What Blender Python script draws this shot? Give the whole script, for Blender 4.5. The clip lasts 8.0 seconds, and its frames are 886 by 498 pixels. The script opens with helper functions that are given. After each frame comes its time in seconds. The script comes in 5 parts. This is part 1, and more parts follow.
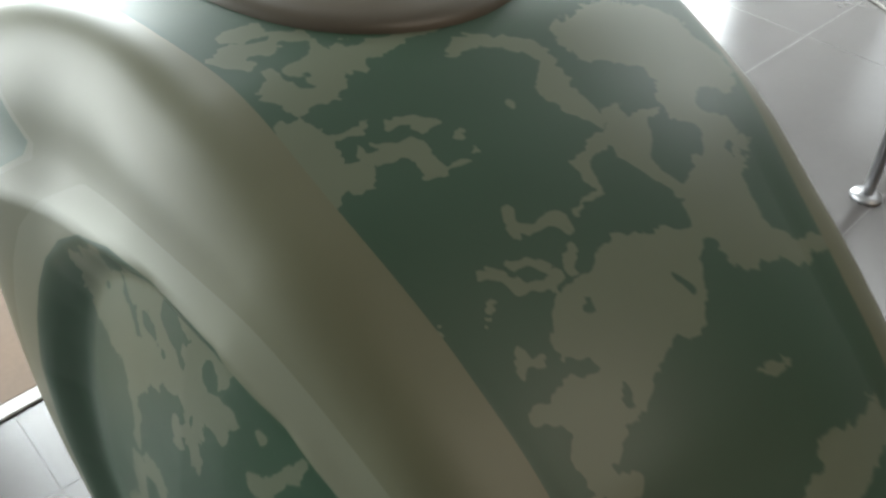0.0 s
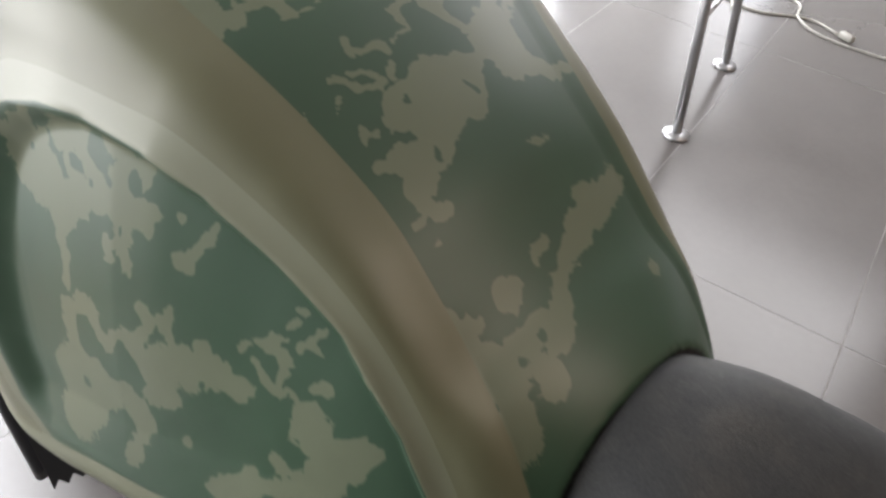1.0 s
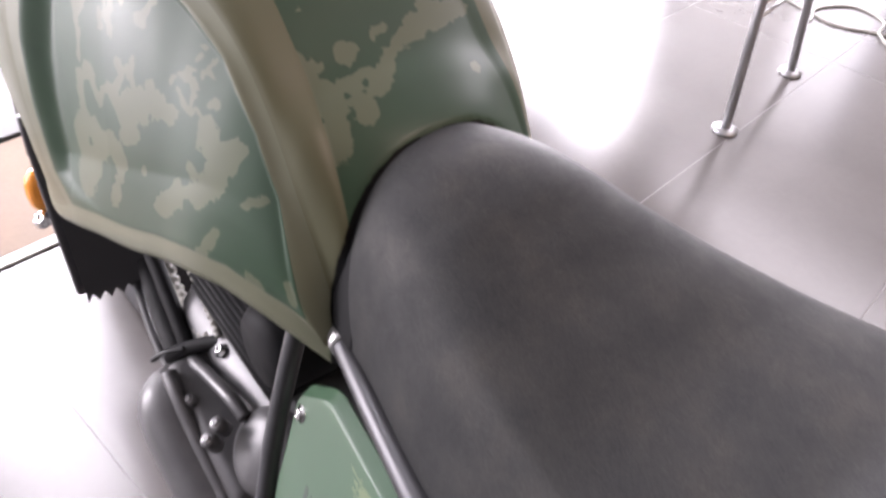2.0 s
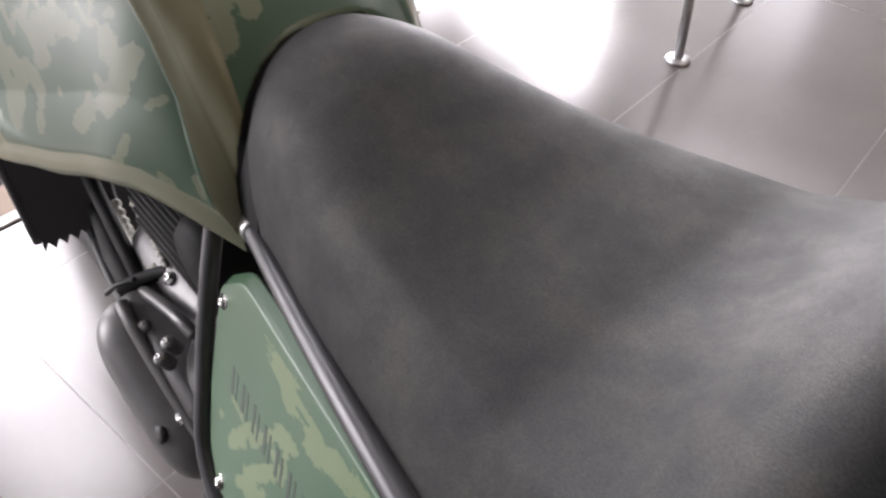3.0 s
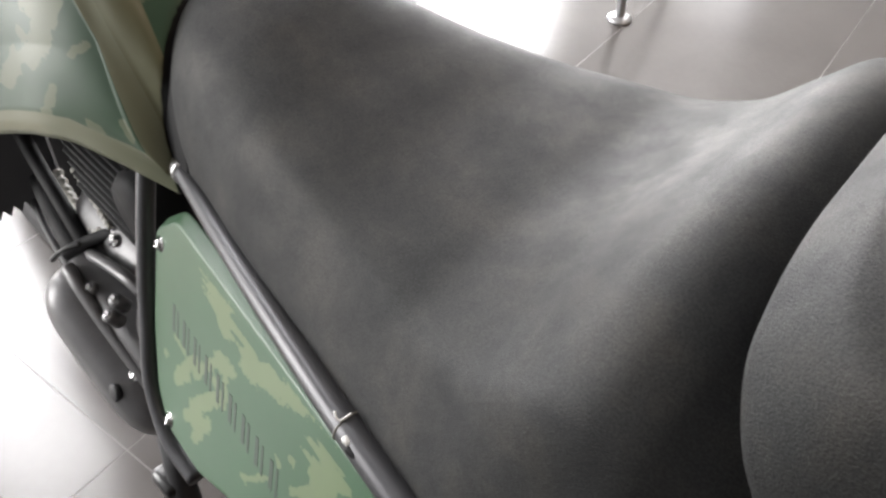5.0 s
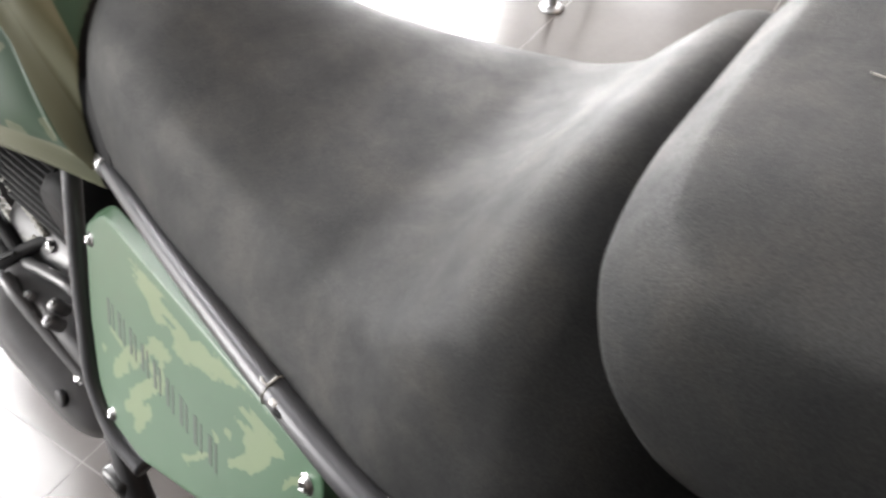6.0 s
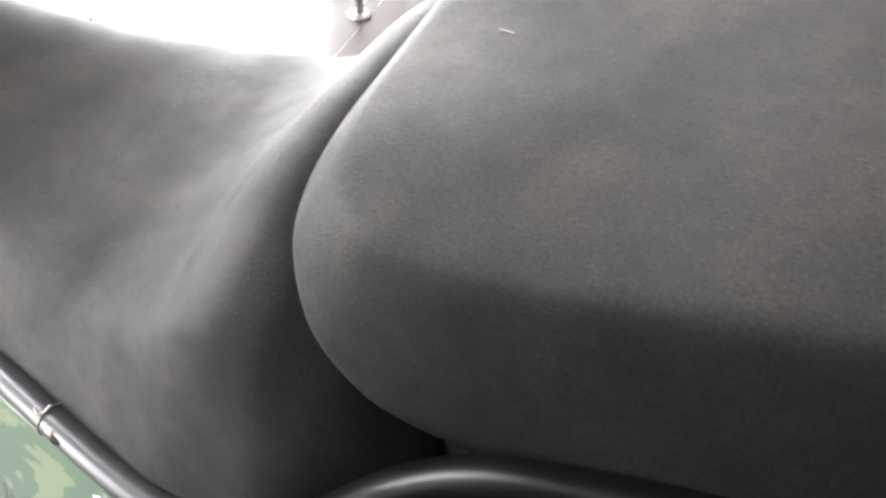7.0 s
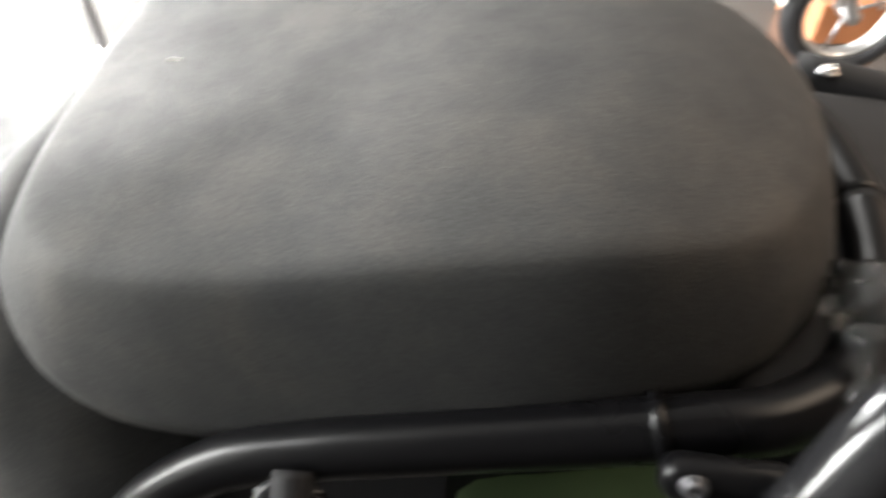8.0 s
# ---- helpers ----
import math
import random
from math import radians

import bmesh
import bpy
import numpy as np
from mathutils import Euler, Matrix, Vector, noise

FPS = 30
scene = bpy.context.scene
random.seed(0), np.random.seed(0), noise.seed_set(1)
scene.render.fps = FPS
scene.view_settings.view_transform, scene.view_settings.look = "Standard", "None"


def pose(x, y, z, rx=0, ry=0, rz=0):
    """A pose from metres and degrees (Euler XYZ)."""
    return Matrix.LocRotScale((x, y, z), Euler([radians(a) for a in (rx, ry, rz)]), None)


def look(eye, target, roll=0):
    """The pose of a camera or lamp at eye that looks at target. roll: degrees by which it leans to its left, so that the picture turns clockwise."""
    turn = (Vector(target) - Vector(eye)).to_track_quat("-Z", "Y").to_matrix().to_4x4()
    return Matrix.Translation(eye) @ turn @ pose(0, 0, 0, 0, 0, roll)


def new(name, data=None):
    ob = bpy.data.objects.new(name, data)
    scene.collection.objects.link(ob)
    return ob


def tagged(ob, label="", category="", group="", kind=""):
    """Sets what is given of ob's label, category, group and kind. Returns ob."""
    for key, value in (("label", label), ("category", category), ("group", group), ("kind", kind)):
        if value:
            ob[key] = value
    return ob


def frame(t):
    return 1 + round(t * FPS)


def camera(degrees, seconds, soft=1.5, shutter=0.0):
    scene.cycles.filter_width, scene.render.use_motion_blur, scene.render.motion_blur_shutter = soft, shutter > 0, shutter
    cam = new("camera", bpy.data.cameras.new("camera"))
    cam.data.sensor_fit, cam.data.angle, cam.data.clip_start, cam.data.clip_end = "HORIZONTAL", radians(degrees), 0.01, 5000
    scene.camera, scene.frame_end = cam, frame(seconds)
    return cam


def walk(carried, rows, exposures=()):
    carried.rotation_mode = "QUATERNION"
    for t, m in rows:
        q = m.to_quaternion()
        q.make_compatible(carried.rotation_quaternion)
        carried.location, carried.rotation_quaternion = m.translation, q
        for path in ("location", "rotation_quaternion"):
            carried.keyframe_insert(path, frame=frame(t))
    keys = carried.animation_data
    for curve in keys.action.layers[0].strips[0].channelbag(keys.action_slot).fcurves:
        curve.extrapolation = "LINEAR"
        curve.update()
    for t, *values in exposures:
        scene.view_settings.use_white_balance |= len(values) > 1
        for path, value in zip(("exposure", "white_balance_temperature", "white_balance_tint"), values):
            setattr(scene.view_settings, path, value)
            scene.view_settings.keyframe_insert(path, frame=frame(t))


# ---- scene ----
cam = camera(60.5, 8.0, soft=2.6, shutter=0.4)
PATH = [
    (0, (-0.052, -0.143, 1.063), (-1.237, 0.749, -0.279), 4.2),
    (0.5, (-0.01, -0.179, 1.079), (-1.09, 0.865, -0.242), 5.2),
    (1, (0.043, -0.216, 1.073), (-0.899, 0.942, -0.258), 7.3),
    (1.5, (0.136, -0.239, 1.075), (-0.836, 0.926, -0.227), 9.2),
    (2, (0.278, -0.2425, 1.071), (-0.849, 0.75, -0.25), 7.0),
    (2.2, (0.308, -0.24, 1.067), (-0.832, 0.713, -0.272), 5.1),
    (3.3, (0.381, -0.236, 1.057), (-0.666, 0.753, -0.331), 3.0),
    (3.5, (0.385, -0.237, 1.058), (-0.653, 0.749, -0.339), 2.9),
    (4, (0.399, -0.2365, 1.055), (-0.614, 0.759, -0.353), 2.1),
    (4.5, (0.414, -0.24, 1.051), (-0.577, 0.769, -0.364), 2.3),
    (6, (0.4615, -0.248, 1.052), (-0.444, 0.845, -0.356), 1.7),
    (6.5, (0.5, -0.2335, 1.055), (-0.205, 0.971, -0.377), 2.95),
    (7, (0.521, -0.2375, 1.0575), (-0.103, 1.0685, -0.323), 2.5),
    (7.5, (0.537, -0.2455, 1.061), (0.1, 1.118, -0.337), 4.6),
    (7.8, (0.556, -0.2475, 1.072), (0.215, 1.138, -0.33), 2.7),
    (8, (0.569, -0.2545, 1.0775), (0.4, 1.216, -0.268), 3.8),
]
walk(cam, [(t, look(eye, target, roll)) for t, eye, target, roll in PATH],
     [(0, -0.48, 6300, 3), (0.5, -0.19, 6400, 7), (1, 0.03, 6500, 12), (1.5, 0.44, 6400, 20), (2, 0.42, 6480, 25), (3.5, -0.12, 6620, 15), (4.5, 0.04, 6640, 12), (6, 0.54, 6700, 12), (6.5, 0.68, 6650, 13), (7, 0.82, 6650, 12), (8, 1.24, 6750, 8)])

# ---- light ----
world = bpy.data.worlds.new("sky")
scene.world = world
world.use_nodes = True
wn = world.node_tree
sky = wn.nodes.new("ShaderNodeTexSky")
sky.sky_type, sky.sun_disc, sky.sun_elevation, sky.sun_rotation = "NISHITA", False, radians(50), radians(300)
wn.links.new(sky.outputs[0], wn.nodes["Background"].inputs[0])
wn.nodes["Background"].inputs[1].default_value = 0.12


def area_lamp(name, m, sx, sy, watts, colour):
    data = bpy.data.lights.new(name, "AREA")
    data.shape, data.size, data.size_y, data.energy, data.color = "RECTANGLE", sx, sy, watts, colour
    ob = new(name, data)
    ob.matrix_world = m
    return ob


# the showroom: front glazing at FX, side walls, ceiling
FX, BX, LY, RY, CEIL, WT = -3.4, 5.0, -2.4, 5.2, 5.0, 0.2
WINDOWS = [(-0.7, 0.25, 4.7), (2.2, 4.92, 2.65)]   # front openings: y from, y to, top
WZ0 = 0.05
# daylight in them: y from, y to, z from, z to, brightness
DAYLIGHT = [(-0.7, 0.25, WZ0, 2.9, 84), (-0.7, 0.25, 2.9, 4.7, 40), (2.2, 3.3, WZ0, 2.65, 35), (3.3, 4.92, WZ0, 2.65, 110)]
for wy0, wy1, wz0, wz1, glow in DAYLIGHT:
    middle = ((wy0 + wy1) / 2, (wz0 + wz1) / 2)
    area_lamp("window_light", look((FX - 0.02, *middle), (0, *middle)), wy1 - wy0 - 0.1, wz1 - wz0 - 0.1, glow * (wy1 - wy0) * (wz1 - wz0), (0.97, 0.985, 1.0))
# openings in the side walls: wall's y, x from, x to, z from, z to, brightness
SIDE_OPENINGS = [(LY, -3.3, -1.85, 0.05, 2.7, 52), (RY, -2.4, -1.7, 0.05, 1.95, 10), (RY, -3.0, 0.1, 2.75, 4.8, 17)]
for oy, ox0, ox1, oz0, oz1, glow in SIDE_OPENINGS:
    out = -0.02 if oy < 0 else 0.02
    area_lamp("window_light", look(((ox0 + ox1) / 2, oy + out, (oz0 + oz1) / 2), ((ox0 + ox1) / 2, 0, (oz0 + oz1) / 2)), ox1 - ox0 - 0.1, oz1 - oz0 - 0.1, glow * (ox1 - ox0) * (oz1 - oz0), (0.99, 0.995, 0.985) if oy < 0 else (1.0, 0.98, 0.95))
# ceiling lamps: x, y
LAMPS = [(3.6, 1.5)]

for lx, ly in LAMPS:
    area_lamp("ceiling_lamp", look((lx, ly, CEIL - 0.05), (lx, ly, 0)), 2.2, 3.2, 95, (1.0, 0.82, 0.66))

# ---- materials ----


def nodes_of(name):
    m = bpy.data.materials.new(name)
    m.use_nodes = True
    return m, m.node_tree, m.node_tree.nodes["Principled BSDF"]


def ramp(nt, fac, stops, interp="LINEAR"):
    r = nt.nodes.new("ShaderNodeValToRGB")
    r.color_ramp.interpolation = interp
    e = r.color_ramp.elements
    while len(e) < len(stops):
        e.new(0.5)
    for k, (p, c) in zip(e, stops):
        k.position, k.color = p, (*c, 1)
    nt.links.new(fac, r.inputs[0])
    return r.outputs[0]


def noise_tex(nt, scale, detail=4.0, rough=0.55, kind="Object"):
    co = nt.nodes.new("ShaderNodeTexCoord")
    n = nt.nodes.new("ShaderNodeTexNoise")
    n.inputs["Scale"].default_value, n.inputs["Detail"].default_value, n.inputs["Roughness"].default_value = scale, detail, rough
    nt.links.new(co.outputs[kind], n.inputs["Vector"])
    return n.outputs["Fac"]


def bump(nt, bsdf, height, strength, distance):
    b = nt.nodes.new("ShaderNodeBump")
    b.inputs["Strength"].default_value, b.inputs["Distance"].default_value = strength, distance
    nt.links.new(height, b.inputs["Height"])
    nt.links.new(b.outputs[0], bsdf.inputs["Normal"])


def surface(name, colour, rough=0.5, metal=0.0, vary=0.12, coarse=12.0, fine=180.0, relief=0.0, depth=0.001, spec=0.5):
    """A material with large and small variation of colour and gloss, and a fine relief."""
    m, nt, b = nodes_of(name)
    lo, hi = tuple(c * (1 - vary) for c in colour), tuple(min(1, c * (1 + vary)) for c in colour)
    mix = nt.nodes.new("ShaderNodeMath")
    mix.operation = "MULTIPLY_ADD"
    big, small = noise_tex(nt, coarse), noise_tex(nt, fine, 3)
    nt.links.new(small, mix.inputs[0])
    mix.inputs[1].default_value = 0.35
    nt.links.new(big, mix.inputs[2])
    nt.links.new(ramp(nt, mix.outputs[0], [(0.4, lo), (0.95, hi)]), b.inputs["Base Color"])
    nt.links.new(ramp(nt, big, [(0.3, (rough * 0.88,) * 3), (0.7, (min(1, rough * 1.12),) * 3)]), b.inputs["Roughness"])
    b.inputs["Metallic"].default_value, b.inputs["Specular IOR Level"].default_value = metal, spec
    if relief:
        bump(nt, b, small, relief, depth)
    return m


KHAKI = (0.125, 0.127, 0.073)


def limit(nt, value, bound):
    """1 where value lies under bound."""
    n = nt.nodes.new("ShaderNodeMath")
    n.operation = "LESS_THAN"
    nt.links.new(value, n.inputs[0])
    n.inputs[1].default_value = bound
    return n.outputs[0]


def blend(nt, fac, a, b):
    n = nt.nodes.new("ShaderNodeMix")
    n.data_type = "RGBA"
    nt.links.new(fac, n.inputs[0])
    for v, k in ((a, 6), (b, 7)):
        if isinstance(v, tuple):
            n.inputs[k].default_value = (*v, 1)
        else:
            nt.links.new(v, n.inputs[k])
    return n.outputs[2]


def attribute(nt, name):
    at = nt.nodes.new("ShaderNodeAttribute")
    at.attribute_name = name
    return at.outputs["Fac"]


def paint(name, green, patch, banded):
    """Camouflage paint; the attribute "camo" tells patch from ground, "field" and "crown" the painted fields of the tank."""
    m, nt, b = nodes_of(name)
    # ragged edges of the sprayed patches
    torn = nt.nodes.new("ShaderNodeMath")
    torn.operation = "MULTIPLY_ADD"
    nt.links.new(noise_tex(nt, 260, 4, 0.6), torn.inputs[0])
    torn.inputs[1].default_value = 1.3
    shift = nt.nodes.new("ShaderNodeMath")
    shift.operation = "SUBTRACT"
    nt.links.new(attribute(nt, "camo"), shift.inputs[0])
    shift.inputs[1].default_value = 0.65
    nt.links.new(shift.outputs[0], torn.inputs[2])
    camo = ramp(nt, torn.outputs[0], [(0.0, green), (0.48, green), (0.52, patch), (1.0, patch)])
    if banded:
        field = attribute(nt, "field")
        ground = blend(nt, limit(nt, field, 0.016), KHAKI, PALE)
        top = blend(nt, limit(nt, attribute(nt, "crown"), 0.0), ground, camo)
        camo = blend(nt, limit(nt, field, 0.0), top, camo)
        # painted shade: near-black band where the saddle meets the tank
        gap = attribute(nt, "saddle_shade")
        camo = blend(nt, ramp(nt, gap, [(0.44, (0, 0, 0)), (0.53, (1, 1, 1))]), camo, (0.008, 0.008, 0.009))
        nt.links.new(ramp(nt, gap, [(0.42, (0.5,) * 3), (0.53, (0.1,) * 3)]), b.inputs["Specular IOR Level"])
    mul = nt.nodes.new("ShaderNodeMix")
    mul.data_type, mul.blend_type = "RGBA", "MULTIPLY"
    mul.inputs[0].default_value = 1.0
    nt.links.new(camo, mul.inputs[6])
    nt.links.new(ramp(nt, noise_tex(nt, 14), [(0.3, (0.9, 0.9, 0.9)), (0.7, (1, 1, 1))]), mul.inputs[7])
    nt.links.new(mul.outputs[2], b.inputs["Base Color"])
    nt.links.new(ramp(nt, noise_tex(nt, 6), [(0.3, (0.35,) * 3), (0.7, (0.42,) * 3)]), b.inputs["Roughness"])
    bump(nt, b, noise_tex(nt, 420, 3), 0.05, 0.0003)
    return m


PALE = (0.165, 0.172, 0.115)
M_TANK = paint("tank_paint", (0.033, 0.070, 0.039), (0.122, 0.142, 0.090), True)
M_CAMO = paint("camouflage_paint", (0.060, 0.122, 0.070), (0.16, 0.212, 0.118), False)
M_SEAT, seat_nt, seat_b = nodes_of("seat_cover")
nl = seat_nt.links
cloud = noise_tex(seat_nt, 24, 7, 0.68)
speck = seat_nt.nodes.new("ShaderNodeMix")
speck.data_type, speck.blend_type = "RGBA", "MULTIPLY"
speck.inputs[0].default_value = 1.0
nl.new(ramp(seat_nt, noise_tex(seat_nt, 1050, 3, 0.65), [(0.36, (0.56,) * 3), (0.5, (0.85,) * 3), (0.66, (1.2,) * 3)]), speck.inputs[7])
nl.new(speck.outputs[2], seat_b.inputs["Base Color"])
nl.new(ramp(seat_nt, cloud, [(0.34, (0.0215, 0.0222, 0.0235)), (0.5, (0.0282, 0.0287, 0.0285)), (0.66, (0.039, 0.0367, 0.0335))]), speck.inputs[6])
nl.new(ramp(seat_nt, cloud, [(0.35, (0.74,) * 3), (0.65, (0.62,) * 3)]), seat_b.inputs["Roughness"])
seat_b.inputs["Specular IOR Level"].default_value = 0.36
bump(seat_nt, seat_b, noise_tex(seat_nt, 1400, 2, 0.5), 0.75, 0.00035)
M_BLACK = surface("black_coated_steel", (0.010, 0.010, 0.011), 0.3, 0.0, 0.2, 20, 300, 0.05, 0.0004)
M_TUBE = surface("grey_coated_steel", (0.065, 0.065, 0.07), 0.36, 0.4, 0.1, 20, 300, 0.04, 0.0004)
M_GLOSS = surface("gloss_black_enamel", (0.012, 0.012, 0.013), 0.16, 0.0, 0.1, 20, 300, 0.02, 0.0003)
M_RAIL = surface("satin_black_enamel", (0.003, 0.003, 0.0035), 0.30, 0.0, 0.15, 20, 300, 0.04, 0.0004, 0.15)
M_RUBBER = surface("black_rubber", (0.008, 0.008, 0.009), 0.7, 0.0, 0.2, 20, 400, 0.1, 0.0004, 0.25)
M_PLASTIC = surface("black_plastic", (0.02, 0.02, 0.022), 0.5, 0.0, 0.2, 20, 500, 0.2, 0.0005)
M_ENGINE = surface("engine_casting", (0.125, 0.123, 0.126), 0.40, 0.35, 0.2, 25, 500, 0.12, 0.0005)
M_ALU = surface("bare_alloy", (0.5, 0.5, 0.5), 0.35, 0.9, 0.15, 40, 300, 0.1, 0.0005)
M_CHROME = surface("bright_bolt", (0.8, 0.8, 0.8), 0.15, 1.0, 0.05)
M_LETTER = surface("dark_lettering", (0.045, 0.062, 0.05), 0.4)
M_TILE = surface("porcelain_tile", (0.08, 0.073, 0.069), 0.21, 0.0, 0.08, 3.5, 60, 0.02, 0.0006, 0.55)
M_TILE.node_tree.nodes["Principled BSDF"].inputs["IOR"].default_value = 1.55
M_GROUT = surface("grout", (0.15, 0.14, 0.132), 0.4, 0.0, 0.1, 8, 150)
M_WALL = surface("wall_paint", (0.43, 0.44, 0.44), 0.8, 0.0, 0.03, 2, 90, 0.1, 0.001)
M_GREYWALL = surface("grey_wall_paint", (0.2, 0.195, 0.19), 0.8, 0.0, 0.03, 2, 90, 0.1, 0.001)
M_DARKWALL = surface("dark_wall_panel", (0.045, 0.043, 0.042), 0.6, 0.0, 0.1, 2, 90, 0.1, 0.001)
M_TANWALL = surface("tan_wall_panel", (0.32, 0.235, 0.18), 0.6, 0.0, 0.08, 2, 90, 0.1, 0.001)
M_BROWN = surface("brown_paint", (0.095, 0.08, 0.058), 0.34, 0.0, 0.05, 9, 420, 0.05, 0.0003)
M_GREEN = surface("olive_green_paint", (0.085, 0.13, 0.06), 0.4, 0.0, 0.06, 9, 420, 0.05, 0.0003)
M_CEIL = surface("ceiling_paint", (0.25, 0.245, 0.24), 0.9, 0.0, 0.03, 2, 90)
M_STEEL = surface("brushed_steel", (0.42, 0.42, 0.43), 0.32, 0.85, 0.1, 30, 400, 0.05, 0.0004)
M_MAT = surface("tan_board", (0.21, 0.155, 0.115), 0.85, 0.0, 0.15, 5, 120, 0.1, 0.001)
M_STRIP = surface("pale_strip", (0.6, 0.58, 0.55), 0.5)
M_CABLE = surface("grey_cable", (0.3, 0.29, 0.26), 0.5)
M_ORANGE = surface("amber_lens", (0.85, 0.3, 0.03), 0.2)
M_WHITE = surface("white_plastic", (0.75, 0.74, 0.72), 0.4)
M_BOX = surface("orange_card", (0.5, 0.2, 0.09), 0.6)

M_WRAP, wrap_nt, wrap_b = nodes_of("clear_film")
wrap_b.inputs["Base Color"].default_value = (0.85, 0.87, 0.88, 1)
wrap_b.inputs["Roughness"].default_value, wrap_b.inputs["Transmission Weight"].default_value, wrap_b.inputs["IOR"].default_value = 0.08, 0.97, 1.2
bump(wrap_nt, wrap_b, noise_tex(wrap_nt, 90, 4), 0.4, 0.002)

# ---- mesh helpers ----


def part(name, bm, material, parent=None, label="", smooth=True):
    me = bpy.data.meshes.new(name)
    bm.to_mesh(me)
    bm.free()
    me.materials.append(material)
    if smooth:
        me.shade_smooth()
    ob = new(name, me)
    ob.parent = parent
    return tagged(ob, label)


def grid(rows, close_v=False, caps=True):
    """A skin over rows of points; the first and last rows may be capped."""
    bm = bmesh.new()
    vs = [[bm.verts.new(p) for p in row] for row in rows]
    n = len(rows[0])
    for a, b in zip(vs, vs[1:]):
        for j in range(n if close_v else n - 1):
            k = (j + 1) % n
            bm.faces.new((a[j], b[j], b[k], a[k]))
    if caps and close_v:
        bm.faces.new(vs[0])
        bm.faces.new(vs[-1][::-1])
    bmesh.ops.recalc_face_normals(bm, faces=bm.faces)
    return bm


def smoothed(points, per=8):
    """A Catmull-Rom line through the points."""
    p = [Vector(q) for q in points]
    p = [2 * p[0] - p[1], *p, 2 * p[-1] - p[-2]]
    out = []
    for a, b, c, d in zip(p, p[1:], p[2:], p[3:]):
        for i in range(per):
            t = i / per
            out.append(0.5 * (2 * b + (c - a) * t + (2 * a - 5 * b + 4 * c - d) * t * t + (3 * b - a - 3 * c + d) * t ** 3))
    return [*out, p[-2]]


def tube(points, radius, sides=16, per=8, taper=None):
    line = smoothed(points, per) if per > 1 else [Vector(q) for q in points]
    rows, side = [], None
    for i, q in enumerate(line):
        ahead = (line[min(i + 1, len(line) - 1)] - line[max(i - 1, 0)]).normalized()
        if side is None:
            side = ahead.orthogonal().normalized()
        side = (side - ahead * side.dot(ahead)).normalized()
        over = ahead.cross(side)
        r = radius if taper is None else radius * taper(i / (len(line) - 1))
        rows.append([q + r * (math.cos(2 * math.pi * k / sides) * side + math.sin(2 * math.pi * k / sides) * over) for k in range(sides)])
    return grid(rows, True)


def block(sx, sy, sz, bevel=0.0, segments=2, at=(0, 0, 0), turn=None):
    bm = bmesh.new()
    bmesh.ops.create_cube(bm, size=1)
    bmesh.ops.scale(bm, vec=(sx, sy, sz), verts=bm.verts)
    if bevel:
        bmesh.ops.bevel(bm, geom=list(bm.edges), offset=bevel, segments=segments, affect="EDGES", profile=0.5)
    if turn is not None:
        bmesh.ops.transform(bm, matrix=turn, verts=bm.verts)
    bmesh.ops.translate(bm, vec=at, verts=bm.verts)
    return bm


def lathe(profile, sides=24, caps=True):
    """A turned body: profile rows of (radius, z)."""
    return grid([[(r * math.cos(2 * math.pi * k / sides), r * math.sin(2 * math.pi * k / sides), z) for k in range(sides)] for r, z in profile], True, caps)


def moved(bm, m):
    bmesh.ops.transform(bm, matrix=m, verts=bm.verts)
    return bm


def interp(x, table):
    return float(np.interp(x, [r[0] for r in table], [r[1] for r in table]))


def soft_interp(x, table):
    """Smooth (monotone cubic) reading of a small table."""
    xs, ys = [r[0] for r in table], [r[1] for r in table]
    if x <= xs[0] or x >= xs[-1]:
        return ys[0] if x <= xs[0] else ys[-1]
    s = [(b - a) / (d - c) for a, b, c, d in zip(ys, ys[1:], xs, xs[1:])]
    m = [s[0], *[0 if a * b <= 0 else 2 * a * b / (a + b) for a, b in zip(s, s[1:])], s[-1]]
    i = max(k for k in range(len(xs) - 1) if xs[k] <= x)
    h = xs[i + 1] - xs[i]
    t = (x - xs[i]) / h
    return (2 * t ** 3 - 3 * t * t + 1) * ys[i] + (t ** 3 - 2 * t * t + t) * h * m[i] + (3 * t * t - 2 * t ** 3) * ys[i + 1] + (t ** 3 - t * t) * h * m[i + 1]


def bolt(name, at, normal, r, parent, label="", mat=None):
    """A round-headed bolt with a hexagon socket and a washer."""
    bm = lathe([(0.001, -0.2 * r), (1.45 * r, -0.2 * r), (1.45 * r, 0.1 * r), (1.0 * r, 0.12 * r), (0.98 * r, 0.55 * r), (0.75 * r, 0.8 * r), (0.42 * r, 0.85 * r), (0.40 * r, 0.4 * r), (0.001, 0.4 * r)], 18)
    q = Vector(normal).to_track_quat("Z", "Y").to_matrix().to_4x4()
    return part(name, moved(bm, Matrix.Translation(at) @ q), mat or M_CHROME, parent, label)


# ---- structure ----
TA = radians(9.5)                      # turn of the tile grid
TU, TV, U0, V0 = 0.525, 1.2, 0.184, -0.09
floor = part("floor", block(12, 12, 0.2, at=(0.5, 0.5, -0.1003)), M_GROUT, None, "", False)
tagged(floor, "large polished grey porcelain floor tiles with fine joints", "floor", "", "structure")


def wall(name, x0, y0, z0, x1, y1, z1, mat, label="plain unseen showroom wall"):
    ob = part(name, block(x1 - x0, y1 - y0, z1 - z0, at=((x0 + x1) / 2, (y0 + y1) / 2, (z0 + z1) / 2)), mat, None, "", False)
    return tagged(ob, label, "wall", "", "structure")


